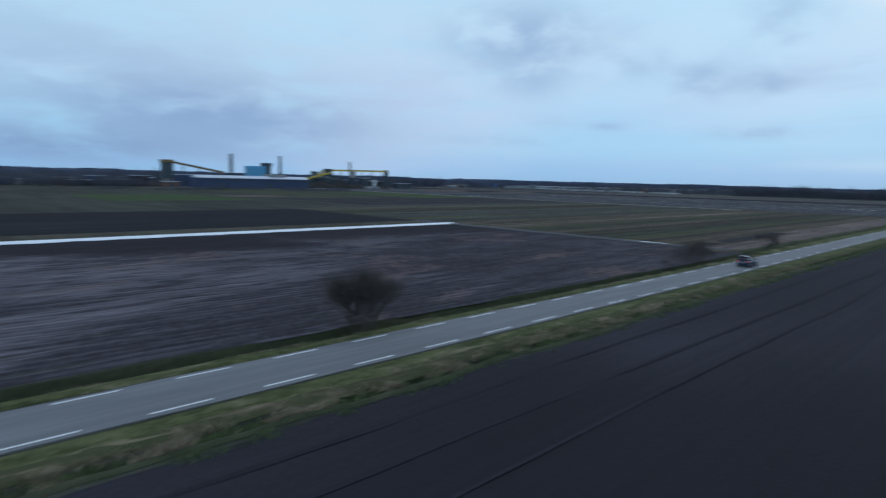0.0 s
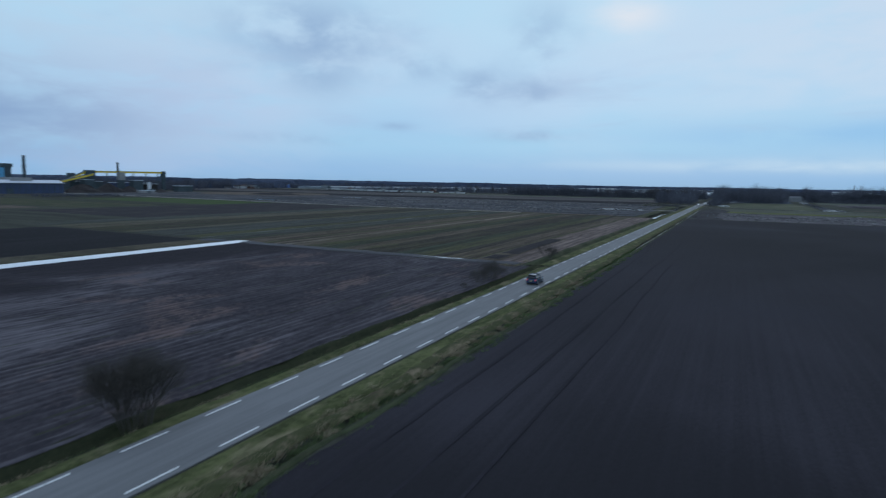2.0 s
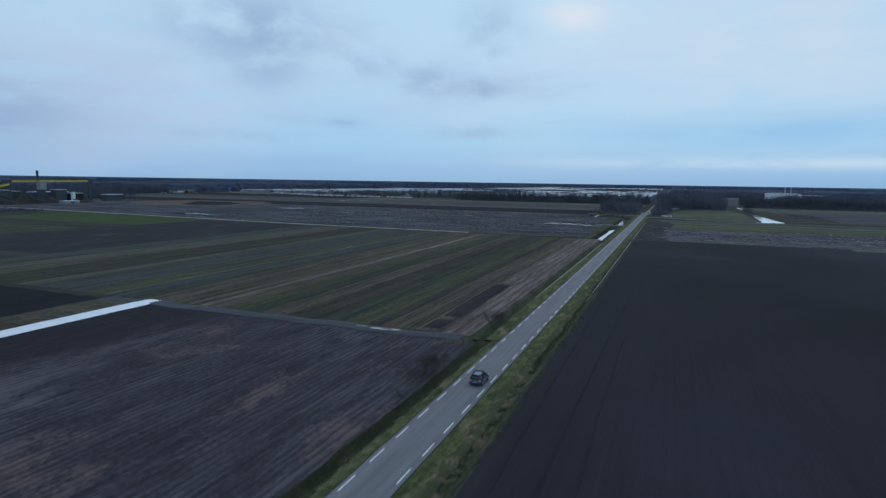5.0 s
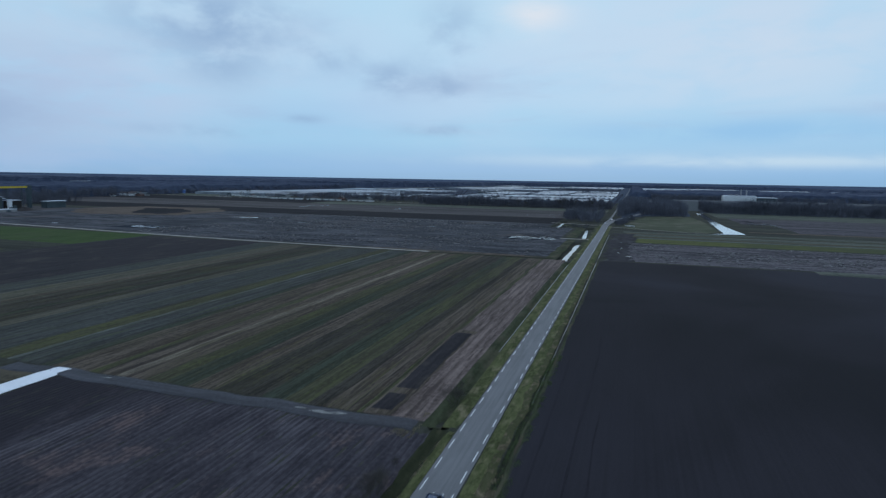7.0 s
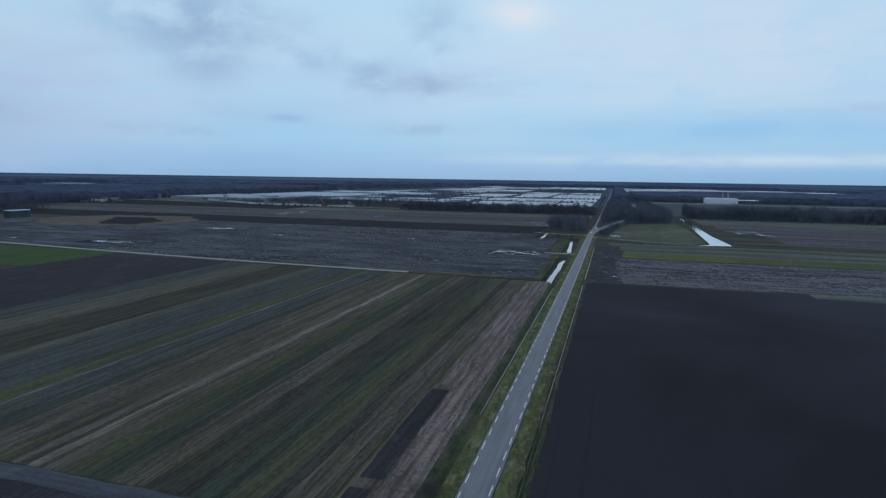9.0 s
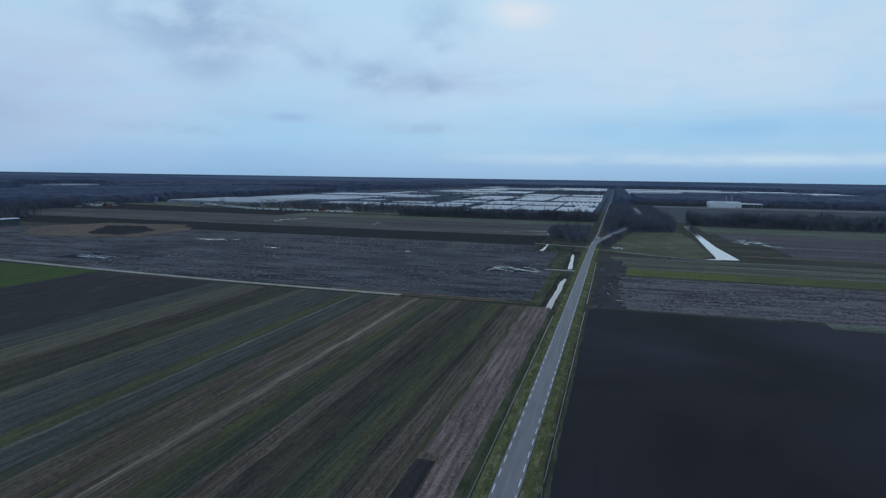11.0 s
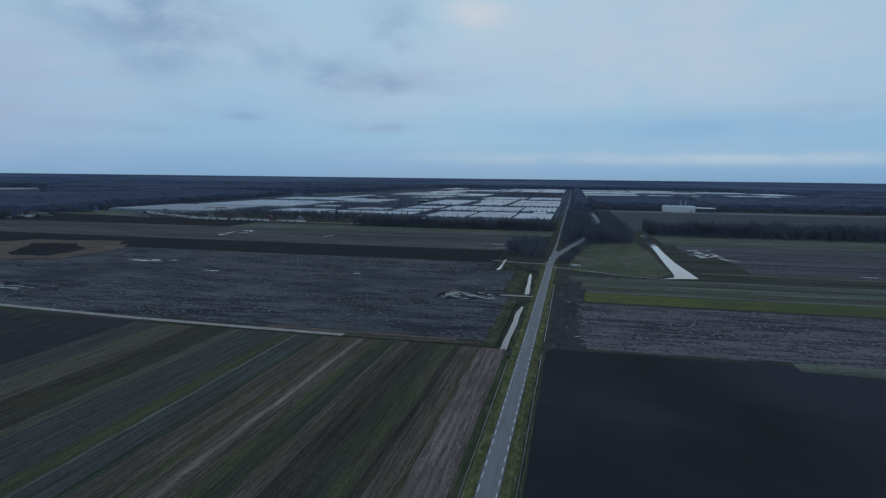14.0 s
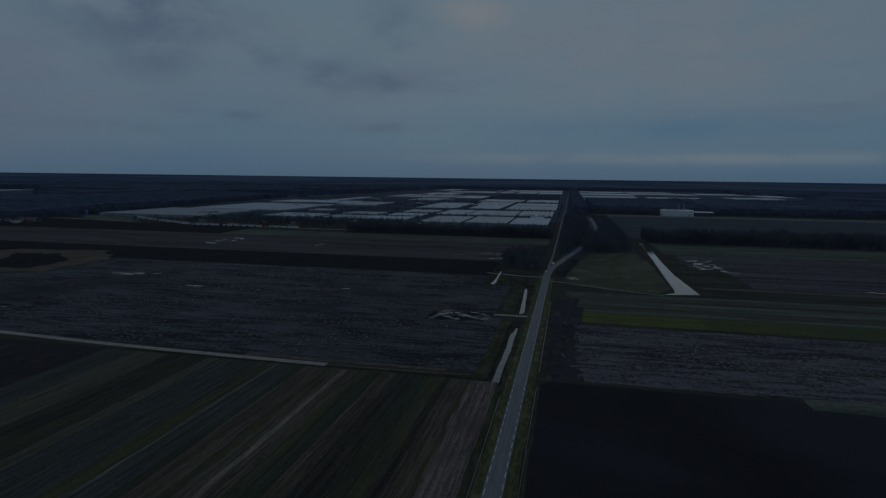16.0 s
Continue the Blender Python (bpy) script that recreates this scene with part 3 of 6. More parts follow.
# ---- fields ----
FIELDS = [
    ("field_ploughed", M_PLOUGH, -81, -6.2, -160, 102.6, 0.02, 0.25, 3.0, ridges(1.05, 0.11), "grey ploughed field with straight furrows and pale patches"),
    ("field_dark", M_DARK, -165, -96.5, -160, 104, 0.02, 3, 6, clods(0.15), "bare dark brown field"),
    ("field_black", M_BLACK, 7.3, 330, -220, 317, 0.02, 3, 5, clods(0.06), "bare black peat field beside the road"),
    ("field_stubble", M_MAIZE, 19, 330, 320, 412, 0.03, 2.5, 2.5, clods(0.35), "grey stubble field with rough rows"),
    ("field_catch_crop", M_YELLOW, 25, 330, 417, 444, 0.04, 3, 3, clods(0.2), "yellow-green strip of catch crop"),
    ("field_green_strip", M_OLIVE, 26, 330, 445, 455, 0.04, 4, 2, clods(0.2), "olive green grass strip"),
    ("field_sedge_strip", M_SEDGE, 22, 330, 456, 464, 0.04, 4, 2, clods(0.2), "brown sedge strip beside the grass"),
    ("field_grass_strip", M_OLIVE, 20, 330, 465, 482, 0.04, 4, 2, clods(0.2), "olive grass strip with dry rows"),
    ("field_sedge_strip_far", M_SEDGE, 18, 330, 483, 490, 0.04, 4, 2, clods(0.2), "brown sedge strip beside the grass"),
    ("field_grass_strip_far", M_OLIVE, 16, 330, 491, 507, 0.04, 4, 2, clods(0.2), "olive grass strip beside the canal"),
    ("field_mud_corner", M_CHURNED, 9.0, 24, 319, 482, 0.05, 1, 2, clods(0.30), "dark wet mud corner churned by wheels"),
    ("field_grass_step", M_OLIVE, 100, 330, 309, 321, 0.06, 4, 1.5, clods(0.25), "rough grass margin between black field and stubble"),
    ("field_canal_side", M_OLIVE, 115, 420, 747, 862, 0.03, 8, 5, clods(0.3), "olive grass field beside the canal"),
    ("field_maize_edge", M_STUBBLE, -24.6, -18.6, 322, 419, 0.035, 1.5, 2.5, clods(0.15), "rough edge of the stubble field"),
    ("field_maize_strip", M_STUBBLE, -300, -45, 519, 556, 0.03, 2.5, 2.5, clods(0.3), "grey maize stubble"),
    ("field_maize", M_STUBBLE, -300, -24, 322, 518, 0.03, 2.5, 2.5, with_hollows(0.15), "grey maize stubble with puddles"),
    ("field_maize_far", M_STUBBLE, -560, -301, 332, 556, 0.03, 4, 4, with_hollows(0.15), "grey stubble field with puddles"),
    ("field_dark_band", M_DARK, -820, -45, 558, 640, 0.03, 6, 6, clods(0.3), "dark bare earth band across the fields"),
    ("field_grey", M_GREY, -900, -20, 642, 792, 0.03, 6, 6, clods(0.3), "grey harvested field"),
    ("field_hamlet_dark", M_DARK, -866, -444, 795, 925, 0.03, 8, 8, clods(0.25), "dark wet earth before the hamlet"),
    ("field_olive", M_OLIVE, -440, -8, 794, 862, 0.03, 6, 6, clods(0.3), "narrow olive grass field before the trees"),
    ("field_brown_right", M_BROWN, 150, 700, 552, 640, 0.03, 5, 4, clods(0.3), "brown wet field with faint rows"),
    ("field_brown_right_far", M_BROWN, 124, 700, 641, 745, 0.03, 5, 4, clods(0.3), "brown wet field with puddles"),
    ("field_tan_edge", M_TAN, 112, 700, 541, 549, 0.03, 4, 2, clods(0.2), "dry grass edge of the brown field"),
    ("field_pasture", M_GREEN, -405, -268, 262, 322, 0.03, 5, 5, clods(0.15), "bright green pasture"),
    ("field_pasture_small", M_GREEN, -330, -245, 62, 128, 0.03, 5, 5, clods(0.15), "green pasture near the factory"),
    ("field_black_west", M_PLOT, -266, -183, 150, 313, 0.03, 4, 5, clods(0.15), "bare black field"),
    ("field_far_west", M_LUSH, -480, -275, 180, 234, 0.02, 5, 5, clods(0.15), "rough green field"),
    ("field_tan_west", M_TAN, -318, -288, 136, 172, 0.03, 5, 5, clods(0.15), "dry tan corner of rough grass"),
]
for name, mat, x0, x1, y0, y1, z, sx, sy, relief, label in FIELDS:
    sheet(name, mat, x0, x1, y0, y1, z, sx, sy, relief, label, 0.3 if name == "field_black" else 4.0 if name == "field_mud_corner" else 0.9)

# crop strips that run alongside the road
def strip_soil(name, dark, light, patch, seed, mixed=1.0):
    """Row-crop land: fine rows, broader bands and weedy patches, all drawn out along the strip."""
    m, t, b = material(name, 1.0, 0, 0.05)
    dark, light, patch = (tuple(c * k for c, k in zip(v, (1.09, 1.12, 1.00))) for v in (dark, light, patch))
    co = t.nodes.new("ShaderNodeTexCoord").outputs["Object"]
    rows = noise_tex(t, mapped(t, co, (2.6, 0.07, 1), (seed, 0, 0)), 1.0, 4, 0.65)
    bands = noise_tex(t, mapped(t, co, (0.55, 0.010, 1), (seed * 3, 7, 0)), 1.0, 5, 0.7)
    weeds = noise_tex(t, mapped(t, co, (0.28, 0.04, 1), (seed * 5, 3, 0)), 1.0, 6, 0.75, 0.4)
    clod = noise_tex(t, mapped(t, co, (1.5, 0.7, 1)), 1.0, 6, 0.8)
    f = math_node(t, "ADD", math_node(t, "MULTIPLY", math_node(t, "ADD", rows, bands), 0.33), math_node(t, "MULTIPLY", clod, 0.34))
    col = mix(t, ramp(t, f, [(0.44, 0.0), (0.57, 1.0)]), dark, light)
    w = math_node(t, "ADD", math_node(t, "MULTIPLY", weeds, 0.6), math_node(t, "MULTIPLY", clod, 0.4))
    col = mix(t, ramp(t, w, [(0.50, 0.0), (0.62, 0.8)]), col, patch)
    # growth that runs across from one strip into the next
    spill = noise_tex(t, mapped(t, co, (0.16, 0.016, 1), (4, 9, 0)), 1.0, 5, 0.75, 0.3)
    col = mix(t, ramp(t, spill, [(0.48, 0.0), (0.66, 0.42 * mixed)]), col, (0.066, 0.056, 0.042))
    bare = noise_tex(t, mapped(t, co, (0.22, 0.02, 1), (31, 2, 0)), 1.0, 6, 0.75, 0.3)
    col = mix(t, ramp(t, bare, [(0.54, 0.0), (0.70, 0.65 * mixed)]), col, (0.030, 0.026, 0.026))
    flush = noise_tex(t, mapped(t, co, (0.045, 0.011, 1), (11, 21, 0)), 1.0, 5, 0.7, 0.3)
    col = mix(t, ramp(t, flush, [(0.50, 0.0), (0.68, 0.5 * mixed)]), col, (0.060, 0.058, 0.030))
    lines = noise_tex(t, mapped(t, co, (1.0, 0.014, 1), (17, 5, 0)), 1.0, 4, 0.6)
    col = mix(t, math_node(t, "MULTIPLY", ramp(t, lines, [(0.59, 0.0), (0.68, 0.55)]), ramp(t, clod, [(0.38, 0.2), (0.6, 1.0)])), col, (0.082, 0.092, 0.032))
    furrow = noise_tex(t, mapped(t, co, (0.8, 0.010, 1), (41, 12, 0)), 1.0, 4, 0.6)
    col = mix(t, ramp(t, furrow, [(0.60, 0.0), (0.68, 0.6)]), col, (0.020, 0.021, 0.019))
    t.links.new(col, b.inputs["Base Color"])
    bumped(t, b, math_node(t, "ADD", rows, clod), 0.7, 0.14)
    return m


C = {
    "teal": strip_soil("strip_dark_teal", (0.027, 0.030, 0.024), (0.054, 0.062, 0.050), (0.052, 0.050, 0.030), 1, 0.9),
    "brown": strip_soil("strip_brown", (0.046, 0.036, 0.032), (0.122, 0.096, 0.084), (0.076, 0.062, 0.040), 2),
    "tan": strip_soil("strip_tan", (0.090, 0.074, 0.062), (0.215, 0.178, 0.150), (0.078, 0.068, 0.044), 3),
    "dark": strip_soil("strip_dark", (0.026, 0.023, 0.022), (0.060, 0.053, 0.048), (0.062, 0.056, 0.032), 4),
    "green": strip_soil("strip_green", (0.042, 0.040, 0.028), (0.078, 0.075, 0.048), (0.080, 0.084, 0.036), 5, 1.2),
    "slate": strip_soil("strip_slate", (0.033, 0.034, 0.035), (0.074, 0.075, 0.077), (0.054, 0.058, 0.046), 6, 0.45),
    "pale": strip_soil("strip_pale", (0.062, 0.066, 0.064), (0.135, 0.140, 0.138), (0.070, 0.072, 0.050), 7, 0.8),
    "grey": strip_soil("strip_grey_olive", (0.052, 0.047, 0.040), (0.110, 0.100, 0.084), (0.078, 0.075, 0.046), 8, 0.4),
    "strip": M_TANSTRIP,
}
NAMES = {"teal": "dark blue-green leaf crop strip", "brown": "brown stubble strip", "tan": "dry tan stubble strip", "dark": "dark earth strip", "green": "green weedy strip", "slate": "slate-grey bare strip with rows", "pale": "pale grey-green strip", "grey": "grey-olive stubble strip", "strip": "pinkish tan stubble strip beside the road"}
STRIPS = [(-183, -168, "slate"), (-168, -151, "grey"), (-151, -140, "dark"), (-140, -137.5, "teal"), (-137.5, -132, "dark"), (-132, -107, "slate"), (-107, -100.6, "green"), (-100.6, -99.3, "pale"), (-99.3, -90.4, "slate"), (-90.4, -87.6, "teal"), (-87.6, -77.8, "brown"), (-77.8, -75.2, "green"), (-75.2, -69.0, "tan"), (-69.0, -64.2, "brown"), (-64.2, -60.0, "green"), (-60.0, -54.5, "dark"), (-54.5, -44.0, "brown"), (-44.0, -39.0, "dark"), (-39.0, -34.5, "teal"), (-34.5, -29.5, "green"), (-29.5, -26.5, "dark"), (-26.5, -19, "brown"), (-19, -8.4, "strip")]
rng = random.Random(4)
NEXT = {"slate": ("slate", "teal", "grey"), "dark": ("teal", "brown", "dark", "green"), "brown": ("brown", "green", "dark"), "green": ("brown", "green"), "tan": ("brown", "tan"), "teal": ("dark", "green"), "grey": ("grey", "brown"), "pale": ("pale",), "strip": ("strip",)}
LANES = []
for x0, x1, key in STRIPS:
    x = x0
    while x < x1 - 0.1:
        w = rng.uniform(2.2, 5.5) if key != "strip" else 99
        e = x1 if x + w > x1 - 1.2 else x + w
        LANES.append((x, e, key if rng.random() < 0.86 else rng.choice(NEXT[key])))
        x = e
for k, (x0, x1, key) in enumerate(LANES):
    ob = sheet("crop_strip", C[key], x0, x1, 106.4, 310.8, 0.06 + 0.004 * (k % 3), 0.7, 6.0, ridges(1.5, 0.04 if key == "strip" else 0.12), NAMES[key], 0.5)
    ob["category"] = "field"
sheet("patch_weedy_plot", C["brown"], -19.5, -14.4, 106.6, 163, 0.13, 0.5, 2, clods(0.04), "brown weedy plot in the stubble strip", 0.7)
sheet("patch_dark_plot", M_PLOT, -18.9, -14.9, 119, 160, 0.20, 0.5, 2, clods(0.05), "dark bare plot in the stubble strip", 0.6)
sheet("patch_dark_plot_small", M_PLOT, -18.8, -15.2, 108.5, 116, 0.20, 0.5, 1, clods(0.05), "small dark bare plot", 0.6)

# wheel ruts pressed into the black field: dark ones, and one paler
for k, (x0, y0, x1, y1, half, mat) in enumerate(((10.3, -20, 10.0, 150, 0.18, M_DARKRUT), (13.2, -20, 15.8, 170, 0.18, M_DARKRUT), (17.0, -20, 17.6, 120, 0.13, M_RUT))):
    dx, dy = x1 - x0, y1 - y0
    d, n = math.hypot(dx, dy), 90
    verts, faces = [], []
    for i in range(n + 1):
        f = i / n
        cx, cy = x0 + dx * f, y0 + dy * f
        cx += uneven(k * 31, cy, 22, 0.5)
        for w, h in ((-1, 0.075), (-0.5, 0.09), (0.0, 0.08), (0.5, 0.095), (1, 0.075)):
            w *= half * (1 + uneven(cx * 3, cy, 3, 0.6))
            verts.append((cx + dy / d * w, cy - dx / d * w, h + 0.004 * k + uneven(cx, cy, 2, 0.02)))
    for i in range(n):
        for j in range(4):
            a = 5 * i + j
            faces.append((a, a + 1, a + 6, a + 5))
    tagged(mesh_ob("track_rut", verts, faces, mat), "faint wheel rut in the black field", "wheel rut", "", "structure")

# tracks
sheet("track_mud", M_MUD, -96, -9, 102.2, 106.3, 0.10, 1.0, 0.5, clods(0.10, 1.5), "wet muddy field track", 1.0)
sheet("track_green_edge", M_BANK, -176, -14, 311.5, 314.2, 0.05, 3, 1, clods(0.2), "grassy ditch edge between the fields", 0.6)
sheet("track_maize_edge", M_TAN, -120, -30, 318.5, 322, 0.05, 3, 1, clods(0.2), "dry grass edge of the stubble field", 0.6)
sheet("drive_concrete", M_PATH, -24, -2.7, 420.5, 424.5, 0.05, 2, 1, clods(0.02), "pale concrete farm entrance")
sheet("verge_left", M_VERGE, -4.05, -2.72, -150, 105, 0.02, 0.3, 2.5, clods(0.12, 1.0), "narrow strip of short roadside grass", 0.25)
sheet("verge_left_far", M_VERGE, -5.35, -2.72, 105.5, 575, 0.02, 0.4, 2.5, clods(0.12, 1.0), "narrow strip of short roadside grass")
sheet("verge_right", M_VERGE, 2.72, 5.6, -150, 560, 0.02, 0.5, 2.5, clods(0.16, 1.0), "roadside verge of green and dry grass")
sheet("verge_field_edge", M_LUSH, 6.9, 7.45, -150, 317, 0.05, 0.18, 0.7, clods(0.16, 0.6), "grassy field edge beside the ditch", 0.55)
sheet("verge_dry", M_DRY, 4.5, 5.95, -150, 312, 0.07, 0.3, 0.9, clods(0.26, 0.7), "band of dry tussock grass beside the ditch", 0.7)
sheet("bank_left_green", M_LUSH, -8.5, -5.2, 104.6, 300, 0.05, 0.24, 2, lambda x, y: float(np.interp(x, [-7.4, -6.4, -5.6, -4.7], [0, -0.75, -0.75, 0])) + abs(uneven(x, y, 0.8, 0.14)), "grassy ditch bank")
sheet("bank_left", M_BANK, -6.35, -3.95, -150, 104.4, 0.05, 0.2, 3, lambda x, y: float(np.interp(x, [-6.25, -5.5, -4.8, -4.0], [0, -0.7, -0.7, 0])) + abs(uneven(x, y, 0.8, 0.14)), "dark overgrown ditch bank")
for k, (x0, x1, y0, y1) in enumerate(((-18.5, -12.9, 313, 418), (-7.4, -4.9, 313, 418), (-21, -13.8, 428, 518), (-7.2, -4.9, 428, 555), (-36, -14, 522, 556))):
    sheet("verge_pond_%d" % (k + 1), M_LUSH, x0, x1, y0, y1, 0.03, 0.8, 3, clods(0.25), "green grass bank beside the roadside ditch", 0.9)
sheet("bank_sheet", M_SEDGE, -96, -86.4, -150, 103, 0.03, 1, 4, clods(0.25, 1.5), "rough grass between the fields", 0.6)
polygon("pit_grass", M_TAN, [(-500, 452), (-556, 520), (-530, 585), (-440, 590), (-398, 560), (-385, 470)], 0.33, "dry tan grass round a pit", wobble=6)
polygon("pit_water", M_DARK, [(-452, 480), (-505, 555), (-462, 563), (-415, 525), (-414, 486)], 0.37, "dark reed-grown pit", wobble=4)
polygon("field_hamlet_plot", M_OLIVE, [(-885, 1030), (-782, 930), (-705, 950), (-755, 1012), (-850, 1024)], 0.34, "pale grass plot before the greenhouses", wobble=2)
polygon("lawn_junction", M_LAWN, [(13, 560), (24, 640), (38, 730), (86, 760), (91, 650), (89, 535), (79, 516), (20, 530)], 0.03, "rough grass field beside the junction", wobble=1)
polygon("water_canal", M_WATER, [(80, 511), (105.4, 517.5), (102.5, 601), (103.5, 680), (110, 852), (101.5, 850), (97.4, 692), (93.7, 608), (91, 532), (89.5, 519.5)], 0.06, "wide straight canal with bare trees mirrored in it", wobble=0.2)
polygon("wet_patch", M_WETMUD, [(-60, 404), (-60, 421), (-52, 426), (-40, 420), (-28, 421), (-28, 407), (-42, 403)], 0.085, "wet muddy hollow in the stubble", "", 2.0)
polygon("wet_patch_west", M_WETMUD, [(-338, 354), (-340, 372), (-322, 376), (-304, 371), (-306, 354)], 0.085, "wet muddy hollow in the stubble", "", 3.0)
POOLS = [(-25.6, 104.2, 8.0, 3.2), (-22.6, 104.9, 4.0, 1.2), (-29.5, 104.7, 4.0, 1.0), (-71, 104.2, 3.0, 0.6), (-55, 414, 7, 14), (-52, 419, 12, 5), (-46, 411, 10, 5), (-40, 417, 9, 5), (-34, 413, 8, 6), (-43, 406, 8, 4), (-322, 366, 24, 5), (-318, 361, 20, 4), (-330, 483, 15, 5), (-314, 486, 18, 6), (-296, 490, 12, 6),
         (-60, 690, 22, 4), (-90, 672, 16, 4), (-45, 660, 18, 5), (-35, 650, 12, 6), (-258, 712, 12, 22), (-380, 690, 22, 5), (152, 628, 16, 6), (235, 558, 26, 4), (17, 380, 3, 14), (15, 352, 4, 4), (20, 338, 6, 3), (15.5, 410, 3, 9), (-240, 455, 14, 4), (-400, 360, 16, 6), (-135, 470, 12, 4)]
rng = random.Random(52)
for k, (x, y, a, b) in enumerate(POOLS):
    # a wet hollow holds several thin slivers of water
    for i in range(1 if y < 110 else max(2, min(5, int(b * 0.45)))):
        cx, cy = x + rng.uniform(-0.3, 0.3) * a * (y > 110), y + rng.uniform(-0.45, 0.45) * b * (y > 110)
        la, lb = a * rng.uniform(0.35, 0.8), min(b, max(0.5, 0.30 * a)) * rng.uniform(0.4, 0.9)
        pts = [(cx + la / 2 * math.cos(q * 0.393) * (f := rng.uniform(0.5, 1.15)), cy + lb / 2 * math.sin(q * 0.393) * f) for q in range(16)]
        tagged(polygon("puddle", M_WATER, pts, 0.20 if y < 110 else 0.105 if (-64 < x < -24 and 399 < y < 426) or (-346 < x < -298 and 348 < y < 380) else 0.21 if x < 30 and y < 560 else 0.37, "shallow puddle on a wet field", "", 0.6, 3), "", "puddle", "puddles on the fields")

# thin slivers of water left standing in the wheel tracks of the wet hollows
for x0, x1, y0, y1, n, la, lb in ((-57, -27, 405, 426, 34, 6.0, 1.6), (-336, -304, 358, 371, 16, 15.0, 1.2), (-338, -302, 478, 487, 9, 16.0, 1.3), (-392, -372, 706, 750, 9, 10.0, 4.0), (-62, -26, 653, 677, 10, 14.0, 3.0), (128, 154, 632, 704, 30, 9.0, 4.0)):
    for k in range(n):
        x, y, q0 = rng.uniform(x0, x1), rng.uniform(y0, y1), rng.uniform(-0.25, 0.25)
        a, b = la * rng.uniform(0.4, 1.1), lb * rng.uniform(0.5, 1.2)
        pts = []
        for q in range(14):
            f = rng.uniform(0.55, 1.1)
            u, v = a / 2 * math.cos(q * 0.4488) * f, b / 2 * math.sin(q * 0.4488) * f
            pts.append((x + u * math.cos(q0) - v * math.sin(q0), y + u * math.sin(q0) + v * math.cos(q0)))
        low = (-64 < x < -24 and 399 < y < 427) or (-346 < x < -298 and 348 < y < 380)
        tagged(polygon("puddle", M_WATER, pts, 0.115 + 0.004 * (k % 4) if low else (0.30 if 0 < x < 40 else 0.21 if x < 30 and y < 560 else 0.37) + 0.004 * (k % 4), "thin sliver of water on a wet field", "", 0.3, 2), "", "puddle", "puddles on the fields")

# ---- road ----
def ribbon(name, mat, centre, half, z, label, kind="structure", crown=0.05):
    verts, faces = [], []
    for k, (x, y) in enumerate(centre):
        ax, ay = centre[max(k - 1, 0)]
        bx, by = centre[min(k + 1, len(centre) - 1)]
        d = Vector((bx - ax, by - ay)).normalized()
        n = Vector((d.y, -d.x))
        for s, h in ((-1, -0.06), (-1, 0), (-0.5, crown * 0.7), (0, crown), (0.5, crown * 0.7), (1, 0), (1, -0.06)):
            w = half + (uneven(x + s * 40, y, 3, 0.12) if abs(s) == 1 else 0)
            verts.append((x + n.x * s * w, y + n.y * s * w, z + h))
    for k in range(len(centre) - 1):
        for i in range(6):
            a = k * 7 + i
            faces.append((a, a + 1, a + 8, a + 7))
    return tagged(mesh_ob(name, verts, faces, mat), label, "road", "", kind)


def smooth_line(pts, step):
    """A curve through the points, cut into steps."""
    out = []
    for k in range(len(pts) - 1):
        p0, p1, p2, p3 = (Vector(pts[min(max(k + o, 0), len(pts) - 1)]) for o in (-1, 0, 1, 2))
        n = max(1, int((p2 - p1).length / step))
        for i in range(n):
            f = i / n
            out.append(tuple(0.5 * (2 * p1 + (p2 - p0) * f + (2 * p0 - 5 * p1 + 4 * p2 - p3) * f * f + (3 * p1 - p0 - 3 * p2 + p3) * f ** 3)))
    out.append(tuple(pts[-1]))
    return out


road = ribbon("road", M_ASPHALT, [(0, y) for y in range(-300, 560, 4)], 2.6, 0.06, "narrow straight asphalt road with dashed white edge lines")
ribbon("road_bend", M_ASPHALT, smooth_line([(0, 552), (0, 575), (3, 615), (12, 672), (26, 753), (40, 835), (50, 950), (58, 1052), (59, 1180), (57, 1325)], 6), 3.0, 0.075, "asphalt road that bends into the trees")
ribbon("road_old", M_ASPHALT, smooth_line([(-0.5, 596), (0, 640), (1.2, 710), (1.8, 920), (3.0, 1280), (5.0, 1800), (6.0, 2600), (7.2, 4200)], 25), 1.0, 0.09, "straight narrow lane on between the trees", crown=0.03)
ribbon("track_sand", M_PATH, smooth_line([(-640, 352), (-450, 339), (-330, 328.5), (-278, 323.6), (-190, 317.6), (-133, 315.6), (-80, 314.3)], 5), 1.9, 0.16, "pale sandy field track", crown=0.03)
ribbon("track_sand_end", M_TAN, smooth_line([(-81, 314.3), (-72, 314.3), (-64, 314.4), (-40, 315.2), (-20, 316.5)], 4), 0.8, 0.17, "trodden end of the field track", crown=0.02)
ribbon("lane_hamlet", M_PATH, smooth_line([(-880, 955), (-760, 938), (-640, 912), (-500, 908), (-380, 905), (-288, 903)], 20), 2.5, 0.1, "pale lane along the hamlet", crown=0.03)
ribbon("lane_grass", M_PATH, [(2, 545), (20, 538), (45, 523), (80, 508)], 0.8, 0.12, "trodden path along the grass field", crown=0.02)
ribbon("lane_side", M_PATH, smooth_line([(-2, 561), (-20, 562), (-34, 566), (-60, 574)], 4), 1.2, 0.12, "narrow pale side lane", crown=0.02)
verts, faces = [], []
for k in range(60):
    x = 70 + k * 40
    for y, z in ((1405, 0), (1411, 2.2), (1416, 2.4), (1424, 2.4), (1430, 0)):
        verts.append((x, y + k * 0.9, z))
